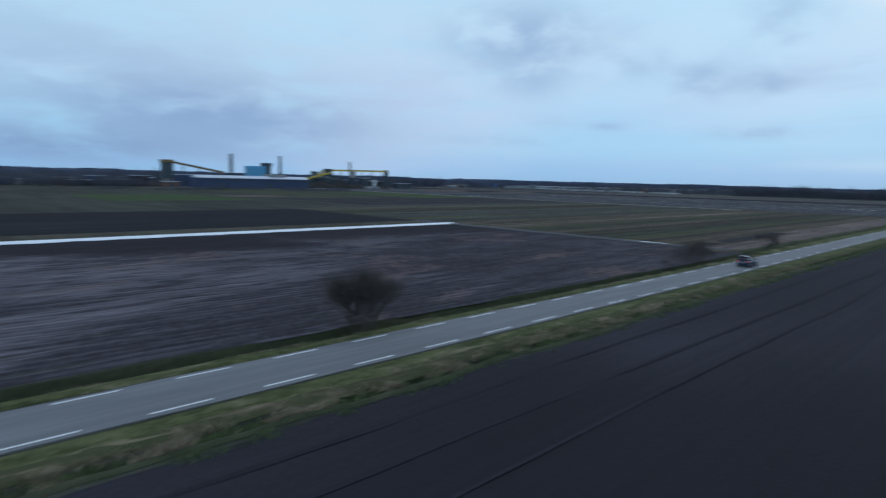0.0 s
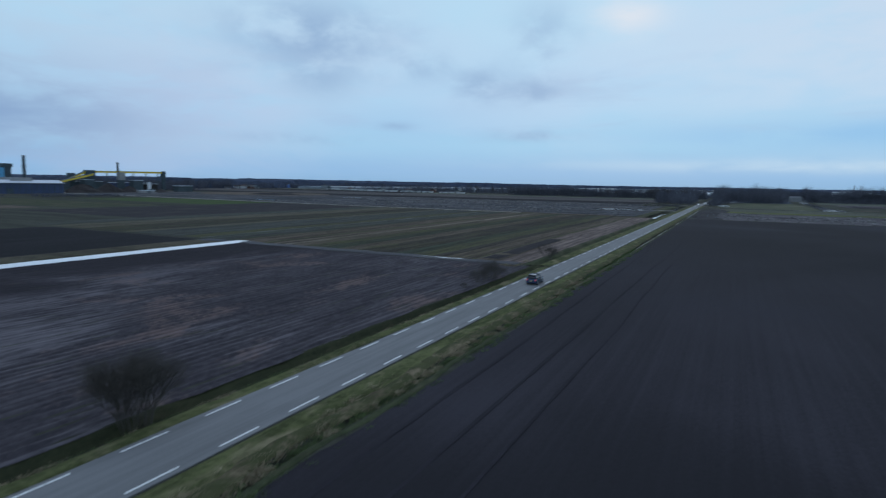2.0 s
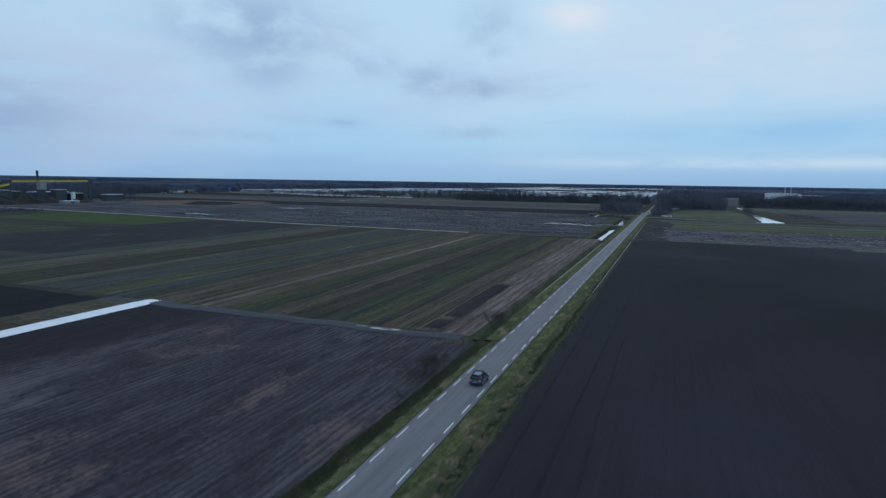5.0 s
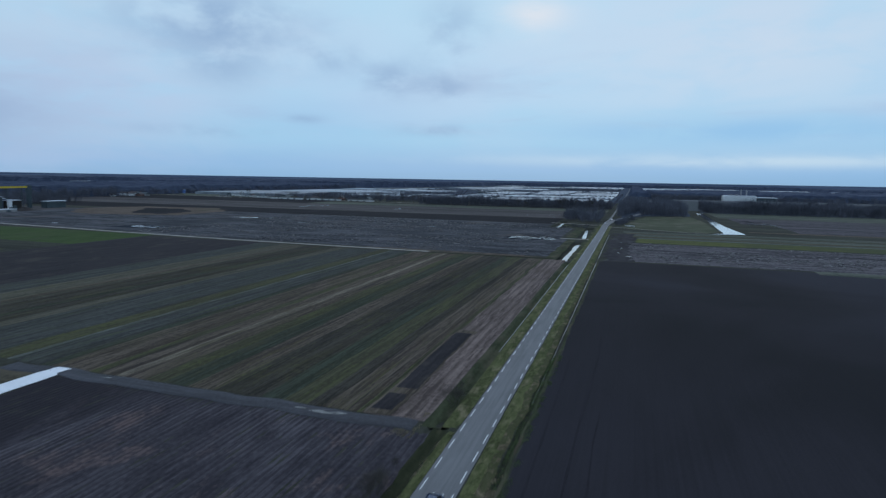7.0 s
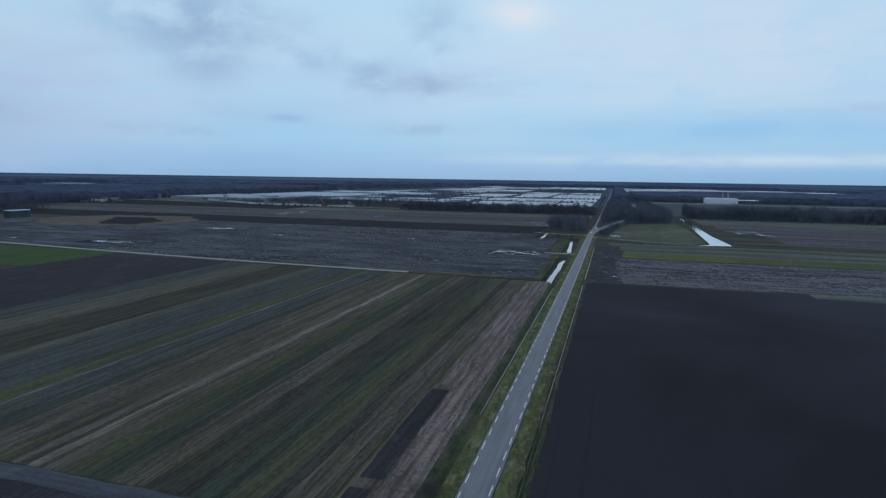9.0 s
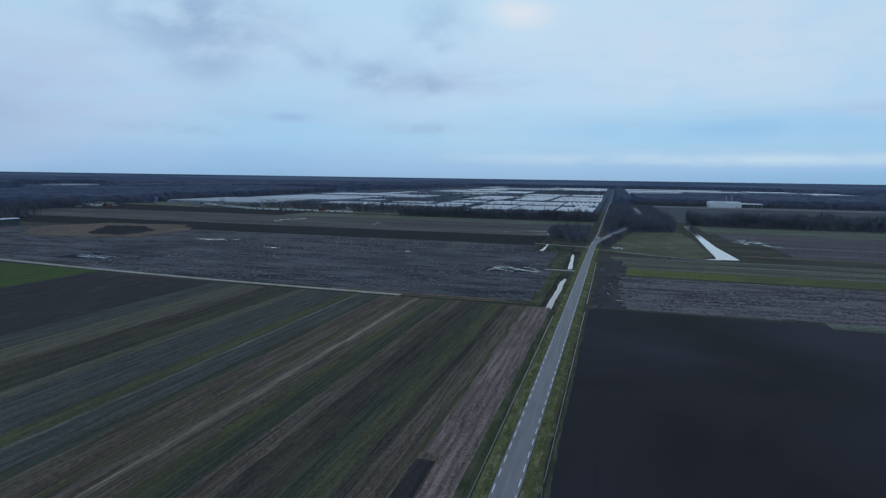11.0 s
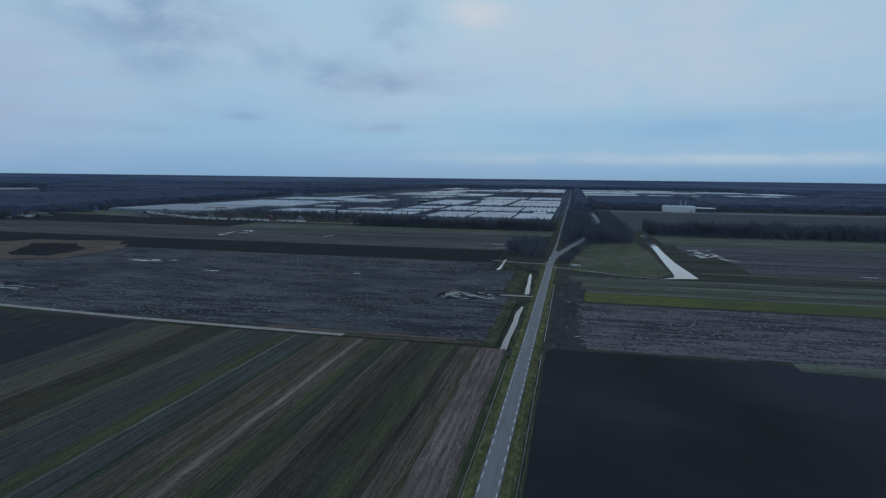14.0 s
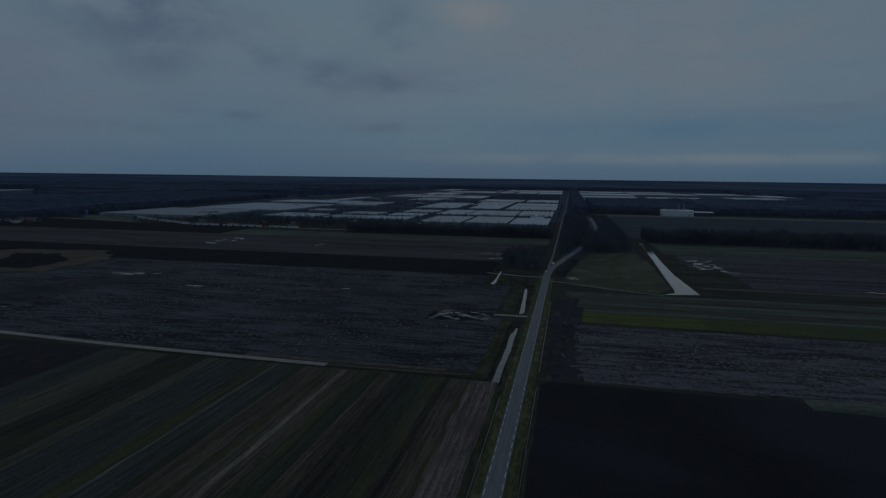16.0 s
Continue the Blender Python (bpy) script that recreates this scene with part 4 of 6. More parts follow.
for k in range(59):
    for i in range(4):
        faces.append((5 * k + i, 5 * k + 5 + i, 5 * k + 6 + i, 5 * k + 1 + i))
tagged(mesh_ob("embankment", verts, faces, M_GRAVEL), "low pale grey embankment", "embankment", "", "structure")


def dash(length):
    bm = box(-0.075, 0.075, 0, length, 0, 0.006)
    me = bpy.data.meshes.new("edge_dash")
    bm.to_mesh(me)
    bm.free()
    me.materials.append(M_PAINT)
    return me


dash_mesh = dash(3.1)
for side, phase in ((-2.15, 33.2), (2.15, 30.4)):
    for k in range(-9, 88):
        ob = new("edge_dash", dash_mesh)
        ob.parent = road
        ob.location = (side, phase + 5.96 * k, 0.075)

# ---- white plastic sheet over a crop bed ----
def sheet_cover():
    """One long length of film: a low mound, creased, its edges weighed down."""
    verts, faces = [], []
    ys = [-170 + i * 2.0 for i in range(139)]
    for y in ys:
        for i, (u, h) in enumerate(((0, 0.02), (0.02, 0.12), (0.15, 0.17), (0.35, 0.2), (0.5, 0.21), (0.65, 0.2), (0.85, 0.17), (0.98, 0.12), (1, 0.02))):
            x = -86.0 + 4.6 * u + uneven(u * 9, y, 5, 0.05)
            verts.append((x, y, h + uneven(x * 2, y, 2.2, 0.03)))
    for k in range(len(ys) - 1):
        for i in range(8):
            a = k * 9 + i
            faces.append((a, a + 1, a + 10, a + 9))
    ob = mesh_ob("plastic_sheet", verts, faces, M_SHEET)
    return tagged(ob, "long white plastic sheet laid over a crop bed", "sheet")


sheet_cover()

# ---- bare shrubs and trees ----
def twigs(rng, height, spread, stems, levels, base_r, sides=3, stool=0.12):
    """Tapered limbs that fork again and again; returns thick and thin wood apart."""
    thick, thin = ([], []), ([], [])

    def limb(a, b, r0, r1, store):
        verts, faces = store
        d = (b - a).normalized()
        s = d.orthogonal().normalized()
        t = d.cross(s)
        n = len(verts)
        for p, r in ((a, r0), (b, r1)):
            for k in range(sides):
                w = 2 * math.pi * k / sides
                verts.append(tuple(p + (s * math.cos(w) + t * math.sin(w)) * r))
        for k in range(sides):
            faces.append((n + k, n + (k + 1) % sides, n + sides + (k + 1) % sides, n + sides + k))

    def grow(p, d, length, r, level):
        q = p + d * length
        limb(p, q, r, r * 0.65, thick if level < 2 else thin)
        if level >= levels:
            return
        for k in range(rng.choice((2, 3, 3, 4))):
            w = Vector((rng.gauss(0, 1), rng.gauss(0, 1), rng.gauss(0.25, 0.7))).normalized()
            nd = (d * 0.9 + w * spread).normalized()
            start = p.lerp(q, rng.uniform(0.55, 1.0))
            grow(start, nd, length * rng.uniform(0.6, 0.85), r * 0.6, level + 1)

    for s in range(stems):
        w = 2 * math.pi * s / max(stems, 1) + rng.uniform(-0.4, 0.4)
        lean = spread * 0.55 if stems > 1 else 0.06
        d = Vector((math.cos(w) * lean, math.sin(w) * lean, 1)).normalized()
        foot = stool * rng.uniform(0.3, 1.2) * (stems > 1)
        grow(Vector((math.cos(w) * foot, math.sin(w) * foot, -0.1)), d, height * (0.30 if stems > 1 else 0.34), base_r, 0)
    return thick, thin


def shrub(x, y, z, height, spread, stems, levels, seed, label, name="shrub", category="shrub", r=0.045):
    rng = random.Random(seed)
    thick, thin = twigs(rng, height, spread, stems, levels, r, 3, height * 0.15)
    ob = empty(name, x, y, z, 0)
    mesh_ob("stem", *thick, M_BARK, ob)
    mesh_ob("twig_crown", *thin, M_TWIG, ob)
    return tagged(ob, label, category)


shrub(-5.3, 18.6, -0.5, 6.0, 0.46, 30, 6, 3, "large bare multi-stemmed shrub on the ditch bank", r=0.036)
shrub(-6.7, 83, -0.4, 4.4, 0.48, 11, 6, 5, "bare shrub on the ditch bank", r=0.03)
shrub(-7.3, 79.5, -0.3, 3.4, 0.55, 9, 5, 6, "low bare shrub on the ditch bank", r=0.03)
shrub(-7.0, 86.5, -0.3, 3.2, 0.55, 8, 5, 9, "low bare shrub on the ditch bank", r=0.028)
shrub(-6.3, 115, -0.3, 4.4, 0.48, 10, 6, 8, "bare shrub beside the muddy track", r=0.03)
for k, (x, y) in enumerate([(-7, 119), (-7.4, 124), (-7.6, 92), (-7.2, 74)]):
    shrub(x, y, -0.2, 1.7, 0.6, 6, 4, 20 + k, "low bare shrub on the ditch bank", r=0.025)


def tree(seed, height, levels=5):
    rng = random.Random(seed)
    thick, thin = twigs(rng, height, 0.55, 1, levels, height * 0.016)
    ob = empty("bare_tree", 0, 0)
    mesh_ob("trunk", *thick, M_BARK, ob)
    mesh_ob("crown", *thin, M_TWIG, ob)
    return tagged(ob, "tall bare deciduous tree in winter", "tree", "bare trees along the lanes")


TREES = [tree(40 + k, h, 6) for k, h in enumerate((13, 15, 17))]
first = [(-470, 905), (-360, 902), (-300, 898)]
for ob, (x, y) in zip(TREES, first):
    ob.location = (x, y, 0)
rng = random.Random(77)
spots = [(-640 + 19 * k + rng.uniform(-6, 6), 903 + rng.uniform(-7, 7)) for k in range(22)]
spots += [(rng.uniform(-250, -20), 872 + rng.uniform(-4, 4)) for k in range(9)]
for x, y in spots:
    s = rng.uniform(0.45, 0.75) if y < 720 else rng.uniform(0.75, 1.1)
    ob = copy_thing(rng.choice(TREES), pose(x, y, 0, 0, 0, rng.uniform(0, 360)))
    ob.scale = (s, s, s)

# ---- woods: too many to count ----
def woods(name, spots, label, puffs=12, slim=0.24, mat=None, cat="woodland"):
    """Dense bare woodland: each tree is a brush of slim, uneven tufts over a stem."""
    rs = np.random.RandomState(len(spots) + puffs)
    n = len(spots)
    s = np.array(spots)
    px, py, h, w = (np.repeat(s[:, i], puffs) for i in range(4))
    m = n * puffs
    ang, rad = rs.uniform(0, 2 * np.pi, m), np.sqrt(rs.uniform(0, 1, m)) * 0.5
    cx, cy = px + np.cos(ang) * rad * w, py + np.sin(ang) * rad * w
    ph = h * rs.uniform(0.5, 0.9, m)
    cz = h * (1 - 0.35 * (rad * 2) ** 2) * rs.uniform(0.88, 1.0, m) - ph / 2
    pw = w * rs.uniform(slim * 0.6, slim * 1.4, m)
    unit = np.array([(1, 0, 0), (0, 1, 0), (-1, 0, 0), (0, -1, 0), (0, 0, 1), (0, 0, -1)], float)
    v = unit[None] * np.stack([pw, pw, ph / 2], 1)[:, None, :]
    v *= rs.uniform(0.85, 1.15, (m, 6, 1))
    v += np.stack([cx, cy, cz], 1)[:, None, :]
    f = np.array([(0, 1, 4), (1, 2, 4), (2, 3, 4), (3, 0, 4), (1, 0, 5), (2, 1, 5), (3, 2, 5), (0, 3, 5)])
    f = (f[None] + (np.arange(m) * 6)[:, None, None]).reshape(-1, 3)
    me = bpy.data.meshes.new(name)
    me.vertices.add(m * 6)
    me.vertices.foreach_set("co", v.reshape(-1))
    me.loops.add(len(f) * 3)
    me.loops.foreach_set("vertex_index", f.reshape(-1))
    me.polygons.add(len(f))
    me.polygons.foreach_set("loop_start", np.arange(len(f)) * 3)
    me.update(calc_edges=True)
    me.polygons.foreach_set("use_smooth", np.ones(len(f), bool))
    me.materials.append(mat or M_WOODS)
    return tagged(new(name, me), label, cat, "", "stuff")


def scatter(seed, x0, x1, y0, y1, gap, h, w, keep=lambda x, y: True, fill=1.0):
    r = random.Random(seed)
    out = []
    y = y0
    while y <= y1:
        x = x0
        while x <= x1:
            a, b = x + r.uniform(-0.5, 0.5) * gap, y + r.uniform(-0.5, 0.5) * gap
            if r.random() < fill and keep(a, b):
                k = r.uniform(0.82, 1.12) * (0.92 + 0.42 * noise.noise(Vector((a / 26, b / 26, 6.1))))
                out.append((a, b, h * k, w * r.uniform(0.8, 1.3)))
            x += gap
        y += gap
    return out


def lane_clear(x, y):
    bend = np.interp(y, [552, 615, 672, 753, 835, 950, 1052, 1180, 1325], [0, 3, 12, 26, 40, 50, 58, 59, 57])
    return abs(x - bend) > (5.0 if y < 850 or 960 < y < 1330 else 1.5) and (abs(x - 2) > 5.6 or y > 1330)


def brush(name, spots, label, blades=70):
    """Bare winter trees in mass: each a fan of thin branches rising from its stem."""
    rs = np.random.RandomState(len(spots))
    s = np.repeat(np.array(spots), blades, 0)
    n = len(s)
    h, w = s[:, 2], s[:, 3]
    u0 = rs.uniform(0.0, 0.62, n)
    a = rs.uniform(0, 2 * np.pi, n)
    r = np.sqrt(rs.uniform(0, 1, n)) * w * 0.62
    top = h * np.clip(u0 + rs.uniform(0.25, 0.6, n), 0, 1) * (1 - 0.25 * (r / w) ** 2)
    ca, sa = np.cos(a), np.sin(a)
    half = rs.uniform(0.07, 0.19, n) * (0.6 + 0.02 * h)
    b = a + rs.uniform(0, np.pi, n)
    bx, by = s[:, 0] + ca * r * 0.35, s[:, 1] + sa * r * 0.35
    v = np.stack([np.stack([bx - np.cos(b) * half, by - np.sin(b) * half, h * u0 - 0.1], 1), np.stack([bx + np.cos(b) * half, by + np.sin(b) * half, h * u0 - 0.1], 1), np.stack([s[:, 0] + ca * r, s[:, 1] + sa * r, top], 1)], 1)
    me = bpy.data.meshes.new(name)
    me.vertices.add(n * 3)
    me.vertices.foreach_set("co", v.reshape(-1))
    me.loops.add(n * 3)
    me.loops.foreach_set("vertex_index", np.arange(n * 3))
    me.polygons.add(n)
    me.polygons.foreach_set("loop_start", np.arange(n) * 3)
    me.update(calc_edges=True)
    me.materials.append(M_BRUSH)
    return tagged(new(name, me), label, "woodland", "", "stuff")


def silo_clear(x, y):
    """The ground before the blue silo lies open to the road."""
    return abs((x + 872) * 0.729 + (y - 1028) * 0.684) > 13 or x < -872


def junction_wood(x, y):
    bend_gap = 960 < y < 1330 and 0 < np.interp(y, [552, 1052, 1180, 1325], [0, 58, 59, 57]) - x < 14
    return lane_clear(x, y) and x < (90 if y < 730 or y > 890 else 82) and (y > 735 or x < np.interp(y, [690, 735], [10, 19])) and not bend_gap


brush("wood_junction", scatter(1, 6, 92, 690, 880, 5.4, 19.5, 8, junction_wood) + scatter(16, 6, 92, 880, 1330, 6.0, 11, 7, junction_wood), "dense bare wood round the bending road", 46)
brush("wood_junction_scrub", scatter(17, -46, -6, 590, 700, 6.0, 12, 6.5, lambda x, y: x > -46 + (y < 610) * 20, 1.0) + scatter(18, 8, 24, 566, 650, 4.6, 7.5, 5.0, lambda x, y: abs(x - np.interp(y, [560, 615, 672], [4, 8, 17]) - 7) < 4), "open stand of bare young trees beside the junction", 60)
brush("wood_row_right", scatter(2, 113, 900, 860, 912, 5.2, 20, 8, lambda x, y: True), "dense bare tree belt behind the canal")
brush("wood_row_left", scatter(3, -288, -8, 874, 905, 5.0, 16.5, 6.5), "dense bare tree belt before the greenhouses")
brush("wood_lane", scatter(4, 8, 62, 1000, 1500, 8, 9, 7, lambda x, y: lane_clear(x, y) and abs(x - 4) > 8 and not (abs(x - 55) < 8 and y < 1330)), "bare trees along the straight lane", 34)
brush("wood_lane_hedge", [(-5.5 - 2 * (k % 2), 910 + 17 * k, 4 + k % 4, 4) for k in range(60)], "bare hedge trees along the far lane", 30)
brush("wood_right", scatter(61, 70, 205, 1470, 1560, 9, 15, 9) + scatter(62, 340, 1500, 1540, 1570, 10, 14, 10) + scatter(63, 60, 350, 1545, 1580, 10, 14, 10), "bare trees behind the embankment")
brush("wood_left", scatter(8, -960, -870, 955, 1075, 10, 13, 10, silo_clear, 0.85) + scatter(82, -690, -300, 940, 1070, 13, 9, 8, lambda x, y: True, 0.22) + scatter(83, -1500, -880, 830, 850, 10, 14, 10), "bare trees round the hamlet")
rr = random.Random(71)
brush("wood_rim", [(-868 - (y - 900) * 0.12 + rr.uniform(-12, 9), y + rr.uniform(-5, 5), rr.uniform(9, 17), 9) for y in range(880, 2110, 4) for k in range(2) if not 985 < y < 1036] + [(rr.uniform(116, 900), rr.uniform(838, 860), rr.uniform(1.5, 9), 6) for k in range(420)] + [(rr.uniform(-290, -10), rr.uniform(866, 876), rr.uniform(1.5, 7), 5) for k in range(150)], "ragged edge of bare bushes and young trees", 34)
brush("wood_west", scatter(10, -850, -815, -500, 820, 8, 18, 9, lambda x, y: True, 0.9), "dark tree line behind the factory")
brush("wood_factory_side", scatter(11, -640, -560, -60, 172, 8, 13, 9, lambda x, y: True, 0.8) + scatter(113, -720, -675, 100, 620, 8, 17, 9) + scatter(114, -600, -556, 40, 200, 7, 7, 7, lambda x, y: True, 0.5) + scatter(115, -470, -438, 110, 330, 6, 2.6, 4, lambda x, y: noise.noise(Vector((x / 20, y / 20, 0.3))) > 0.05) + scatter(111, -760, -640, 350, 560, 10, 10, 9, lambda x, y: True, 0.5) + scatter(112, -960, -830, 600, 830, 11, 12, 11, lambda x, y: True, 0.6), "bare trees and scrub beside the factory")
rng = random.Random(15)
woods("scrub_ditches", [(rng.uniform(-34, -14), rng.uniform(520, 560), rng.uniform(0.4, 1.2), 2) for k in range(90)] + [(rng.uniform(10, 90), 506 + rng.uniform(-3, 3), rng.uniform(0.3, 0.7), 1.5) for k in range(60)], "low bare scrub along the ditches", 9, 0.12)
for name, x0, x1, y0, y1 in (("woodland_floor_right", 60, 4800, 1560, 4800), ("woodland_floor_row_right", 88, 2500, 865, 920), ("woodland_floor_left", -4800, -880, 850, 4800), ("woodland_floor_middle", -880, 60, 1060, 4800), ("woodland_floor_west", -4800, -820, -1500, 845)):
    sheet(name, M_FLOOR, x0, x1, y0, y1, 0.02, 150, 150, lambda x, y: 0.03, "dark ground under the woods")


def canopy(name, x0, x1, y0, y1, step, inside=lambda x, y: True, least=-0.22, high=14.5):
    """Woodland seen from far off: a rough roof of crowns, down to the ground at its rim and round clearings."""
    nx, ny = int((x1 - x0) / step), int((y1 - y0) / step)
    r = random.Random(nx * ny)
    verts, faces = [], []
    for j in range(ny + 1):
        for i in range(nx + 1):
            x, y = x0 + (x1 - x0) * i / nx, y0 + (y1 - y0) * j / ny
            wooded = noise.noise(Vector((x / 1100, y / 240, 8.8))) + 0.35 * noise.noise(Vector((x / 200, y / 90, 1.8))) > least and inside(x, y)
            z = high + 3.5 * noise.noise(Vector((x / 120, y / 120, 0.5))) + r.uniform(-1.8, 1.8) if wooded and 0 < i < nx and 0 < j < ny else -0.5
            verts.append((x + r.uniform(-0.3, 0.3) * step, y + r.uniform(-0.3, 0.3) * step, z))
    for j in range(ny):
        for i in range(nx):
            a = j * (nx + 1) + i
            q = (a, a + 1, a + nx + 2, a + nx + 1)
            if max(verts[k][2] for k in q) > 0:
                faces.append(q)
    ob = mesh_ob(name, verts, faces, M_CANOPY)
    return tagged(ob, "dark woodland reaching towards the horizon", "woodland", "", "stuff")


canopy("canopy_lane", 12, 66, 1480, 4250, 9, lambda x, y: True, -9)
canopy("canopy_hamlet", -1500, -875, 852, 2110, 10, lambda x, y: x < -870 - (y - 900) * 0.12, -9, 15.5)
canopy("canopy_tree_line", -1260, -835, -520, 830, 10, lambda x, y: True, -9, 16)
canopy("canopy_embankment", 350, 2200, 1568, 2350, 13, lambda x, y: True, -0.45, 15.5)
canopy("canopy_works", 62, 352, 1580, 2280, 11, lambda x, y: True, -0.5)
def far_clearing(x, y):
    return 46.5 < math.degrees(math.atan2(-x, y - 90)) < 52.5 and 2080 < math.hypot(x, y - 90) < 3250


canopy("canopy_left", -3600, -930, 1500, 4800, 17, lambda x, y: x < -930 - (y < 2100) * 500 and not far_clearing(x, y), -0.12, 21)
canopy("canopy_west", -3200, -1250, -1200, 1480, 18, lambda x, y: True, -0.12, 18)
canopy("canopy_right", 1060, 3800, 2360, 4800, 18, lambda x, y: True, -0.12, 17)
canopy("canopy_middle", -930, 1060, 4300, 4800, 16, lambda x, y: True, -0.12, 21)
canopy("canopy_right_near", 2200, 3800, 900, 2350, 20, lambda x, y: True, -0.12, 16)
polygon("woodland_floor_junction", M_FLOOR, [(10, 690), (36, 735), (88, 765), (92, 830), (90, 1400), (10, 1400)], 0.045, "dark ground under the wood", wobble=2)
sheet("field_meadow_back", M_MEADOW, 92, 1900, 915, 1440, 0.03, 60, 40, lambda x, y: 0.03, "grass field before the embankment")

# ---- grass and reed on the verges ----
def tufts(name, mat, spots, blades, height, lean, label):
    rs = np.random.RandomState(len(spots))
    n = len(spots) * blades
    s = np.repeat(np.array(spots), blades, 0)
    a = rs.uniform(0, 2 * np.pi, n)
    h = height * s[:, 2] * rs.uniform(0.5, 1.2, n)
    w = h * 0.10 + 0.012
    bx, by = s[:, 0] + rs.normal(0, 0.13, n), s[:, 1] + rs.normal(0, 0.13, n)
    l = lean * h * rs.uniform(0.3, 1.3, n)
    ca, sa = np.cos(a), np.sin(a)
    z0 = np.full(n, -0.05)
    v = np.stack([np.stack([bx - sa * w, by + ca * w, z0], 1), np.stack([bx + sa * w, by - ca * w, z0], 1), np.stack([bx + ca * l, by + sa * l, h], 1)], 1)
    f = np.arange(n * 3).reshape(-1, 3)
    me = bpy.data.meshes.new(name)
    me.vertices.add(n * 3)
    me.vertices.foreach_set("co", v.reshape(-1))
    me.loops.add(n * 3)
    me.loops.foreach_set("vertex_index", f.reshape(-1))
    me.polygons.add(n)
    me.polygons.foreach_set("loop_start", np.arange(n) * 3)
    me.update(calc_edges=True)
    me.materials.append(mat)
    return tagged(new(name, me), label, "grass", "", "stuff")


rng = random.Random(9)


def verge_spots(x0, x1, y0, y1, n, size=3.0, cut=0.0, off=0.0):
    out = []
    while len(out) < n:
        x, y = rng.uniform(x0, x1), rng.uniform(y0, y1)
        k = noise.noise(Vector((x / size + off, y / (size * 1.6), 5.1)))
        if k > cut:
            out.append((x, y, 0.6 + 0.8 * k))
    return out


tufts("grass_verge_right", M_BLADE, verge_spots(2.85, 7.5, -12, 150, 8500, 2.5, -0.3), 7, 0.15, 1.0, "short green roadside grass")
tufts("reed_verge_right", M_REED, verge_spots(4.5, 6.9, -12, 95, 4600, 1.0, 0.0, 7.0), 7, 0.25, 1.5, "bent dry grass along the ditch")
tufts("grass_field_edge", M_BLADE, verge_spots(6.3, 8.3, -12, 150, 4200, 1.4, 0.0, 1.0), 6, 0.17, 1.0, "stray grass tufts on the field edge")
tufts("grass_verge_left", M_BLADE, verge_spots(-4.1, -2.8, -5, 150, 3000, 2.5, -0.3), 7, 0.13, 1.0, "short green roadside grass")
tufts("reed_verge_left", M_REED, verge_spots(-4.1, -2.9, -5, 104, 2400, 1.8, 0.05, 3.0), 7, 0.13, 1.5, "dry grass along the ditch")
tufts("reed_bank_track", M_REED, verge_spots(-12, -8.4, 100, 110, 160, 2.0, 0.0, 2.0), 8, 0.25, 0.9, "dry grass where the track meets the road")


# crop residue lying in rows on the stubble
def residue(seed, x0, x1, y0, y1, row, gap, size):
    r = random.Random(seed)
    out = []
    y = y0
    while y < y1:
        x = x0
        while x < x1:
            if noise.noise(Vector((x / 34, y / 20, 2.2))) + 0.5 * noise.noise(Vector((x / 7, y / 5, 4.2))) > 0.02 and r.random() < 0.75 and not (-66 < x < -22 and 398 < y < 427):
                k = r.uniform(0.5, 1.4)
                out.append((x + r.uniform(-gap, gap) * 0.5, y + r.uniform(-0.4, 0.4) * row, 0.62 * k, size * k))
            x += gap
        y += row
    return out


woods("residue_left", residue(1, -296, -30, 326, 552, 3.1, 3.3, 1.25), "pale crop residue on the stubble", 4, 0.42, M_STRAW, "crop residue")
woods("residue_right", residue(2, 22, 240, 322, 410, 2.7, 2.6, 1.25), "pale crop residue in rows on the stubble", 4, 0.42, M_STRAW, "crop residue")

# ---- greenhouses ----
def glass_mat():
    m, t, b = material("whitewashed_glass", 0.38, 0, 0.5)
    co = t.nodes.new("ShaderNodeTexCoord").outputs["Object"]
    n = noise_tex(t, mapped(t, co, (0.12, 0.02, 1)), 1.0, 4, 0.6)
    info = t.nodes.new("ShaderNodeObjectInfo")
    f = math_node(t, "ADD", math_node(t, "MULTIPLY", n, 0.6), math_node(t, "MULTIPLY", info.outputs["Random"], 0.4))
    # the blue in this glass colour includes a tint for distance haze
    col = mix(t, ramp(t, f, [(0.3, 0.0), (0.7, 1.0)]), (0.045, 0.085, 0.125), (0.150, 0.215, 0.280))
    t.links.new(col, b.inputs["Base Color"])
    return m


M_GLASS = glass_mat()
M_WALLGLASS = plain("greenhouse_side_glass", (0.22, 0.25, 0.28), 0.25, 0, 0.3, 0.1, 0.02, 0.6)
M_WHITE = plain("white_cladding", (0.60, 0.61, 0.62), 0.5, 0, 0.08, 0.3)
M_BLUE = plain("blue_cladding", (0.10, 0.33, 0.52), 0.5, 0, 0.12, 0.2)
M_SILO = plain("dull_blue_silo_paint", (0.085, 0.150, 0.330), 0.5, 0, 0.2, 0.3)
M_NAVY = plain("dark_blue_cladding", (0.045, 0.065, 0.125), 0.5, 0, 0.25, 0.12)
M_STEEL = plain("dark_steel", (0.055, 0.075, 0.085), 0.55, 0.2, 0.3, 0.3)
M_YELLOWP = plain("yellow_painted_steel", (0.62, 0.44, 0.04), 0.5, 0, 0.2, 0.4)
M_OCHRE = plain("dull_ochre_steel", (0.22, 0.15, 0.07), 0.6, 0, 0.25, 0.4)
M_CONCRETE = plain("grey_concrete", (0.26, 0.26, 0.26), 0.85, 0, 0.25, 0.15)
M_RUST = plain("rust_brown_heap", (0.026, 0.022, 0.021), 0.9, 0, 0.4, 0.15)
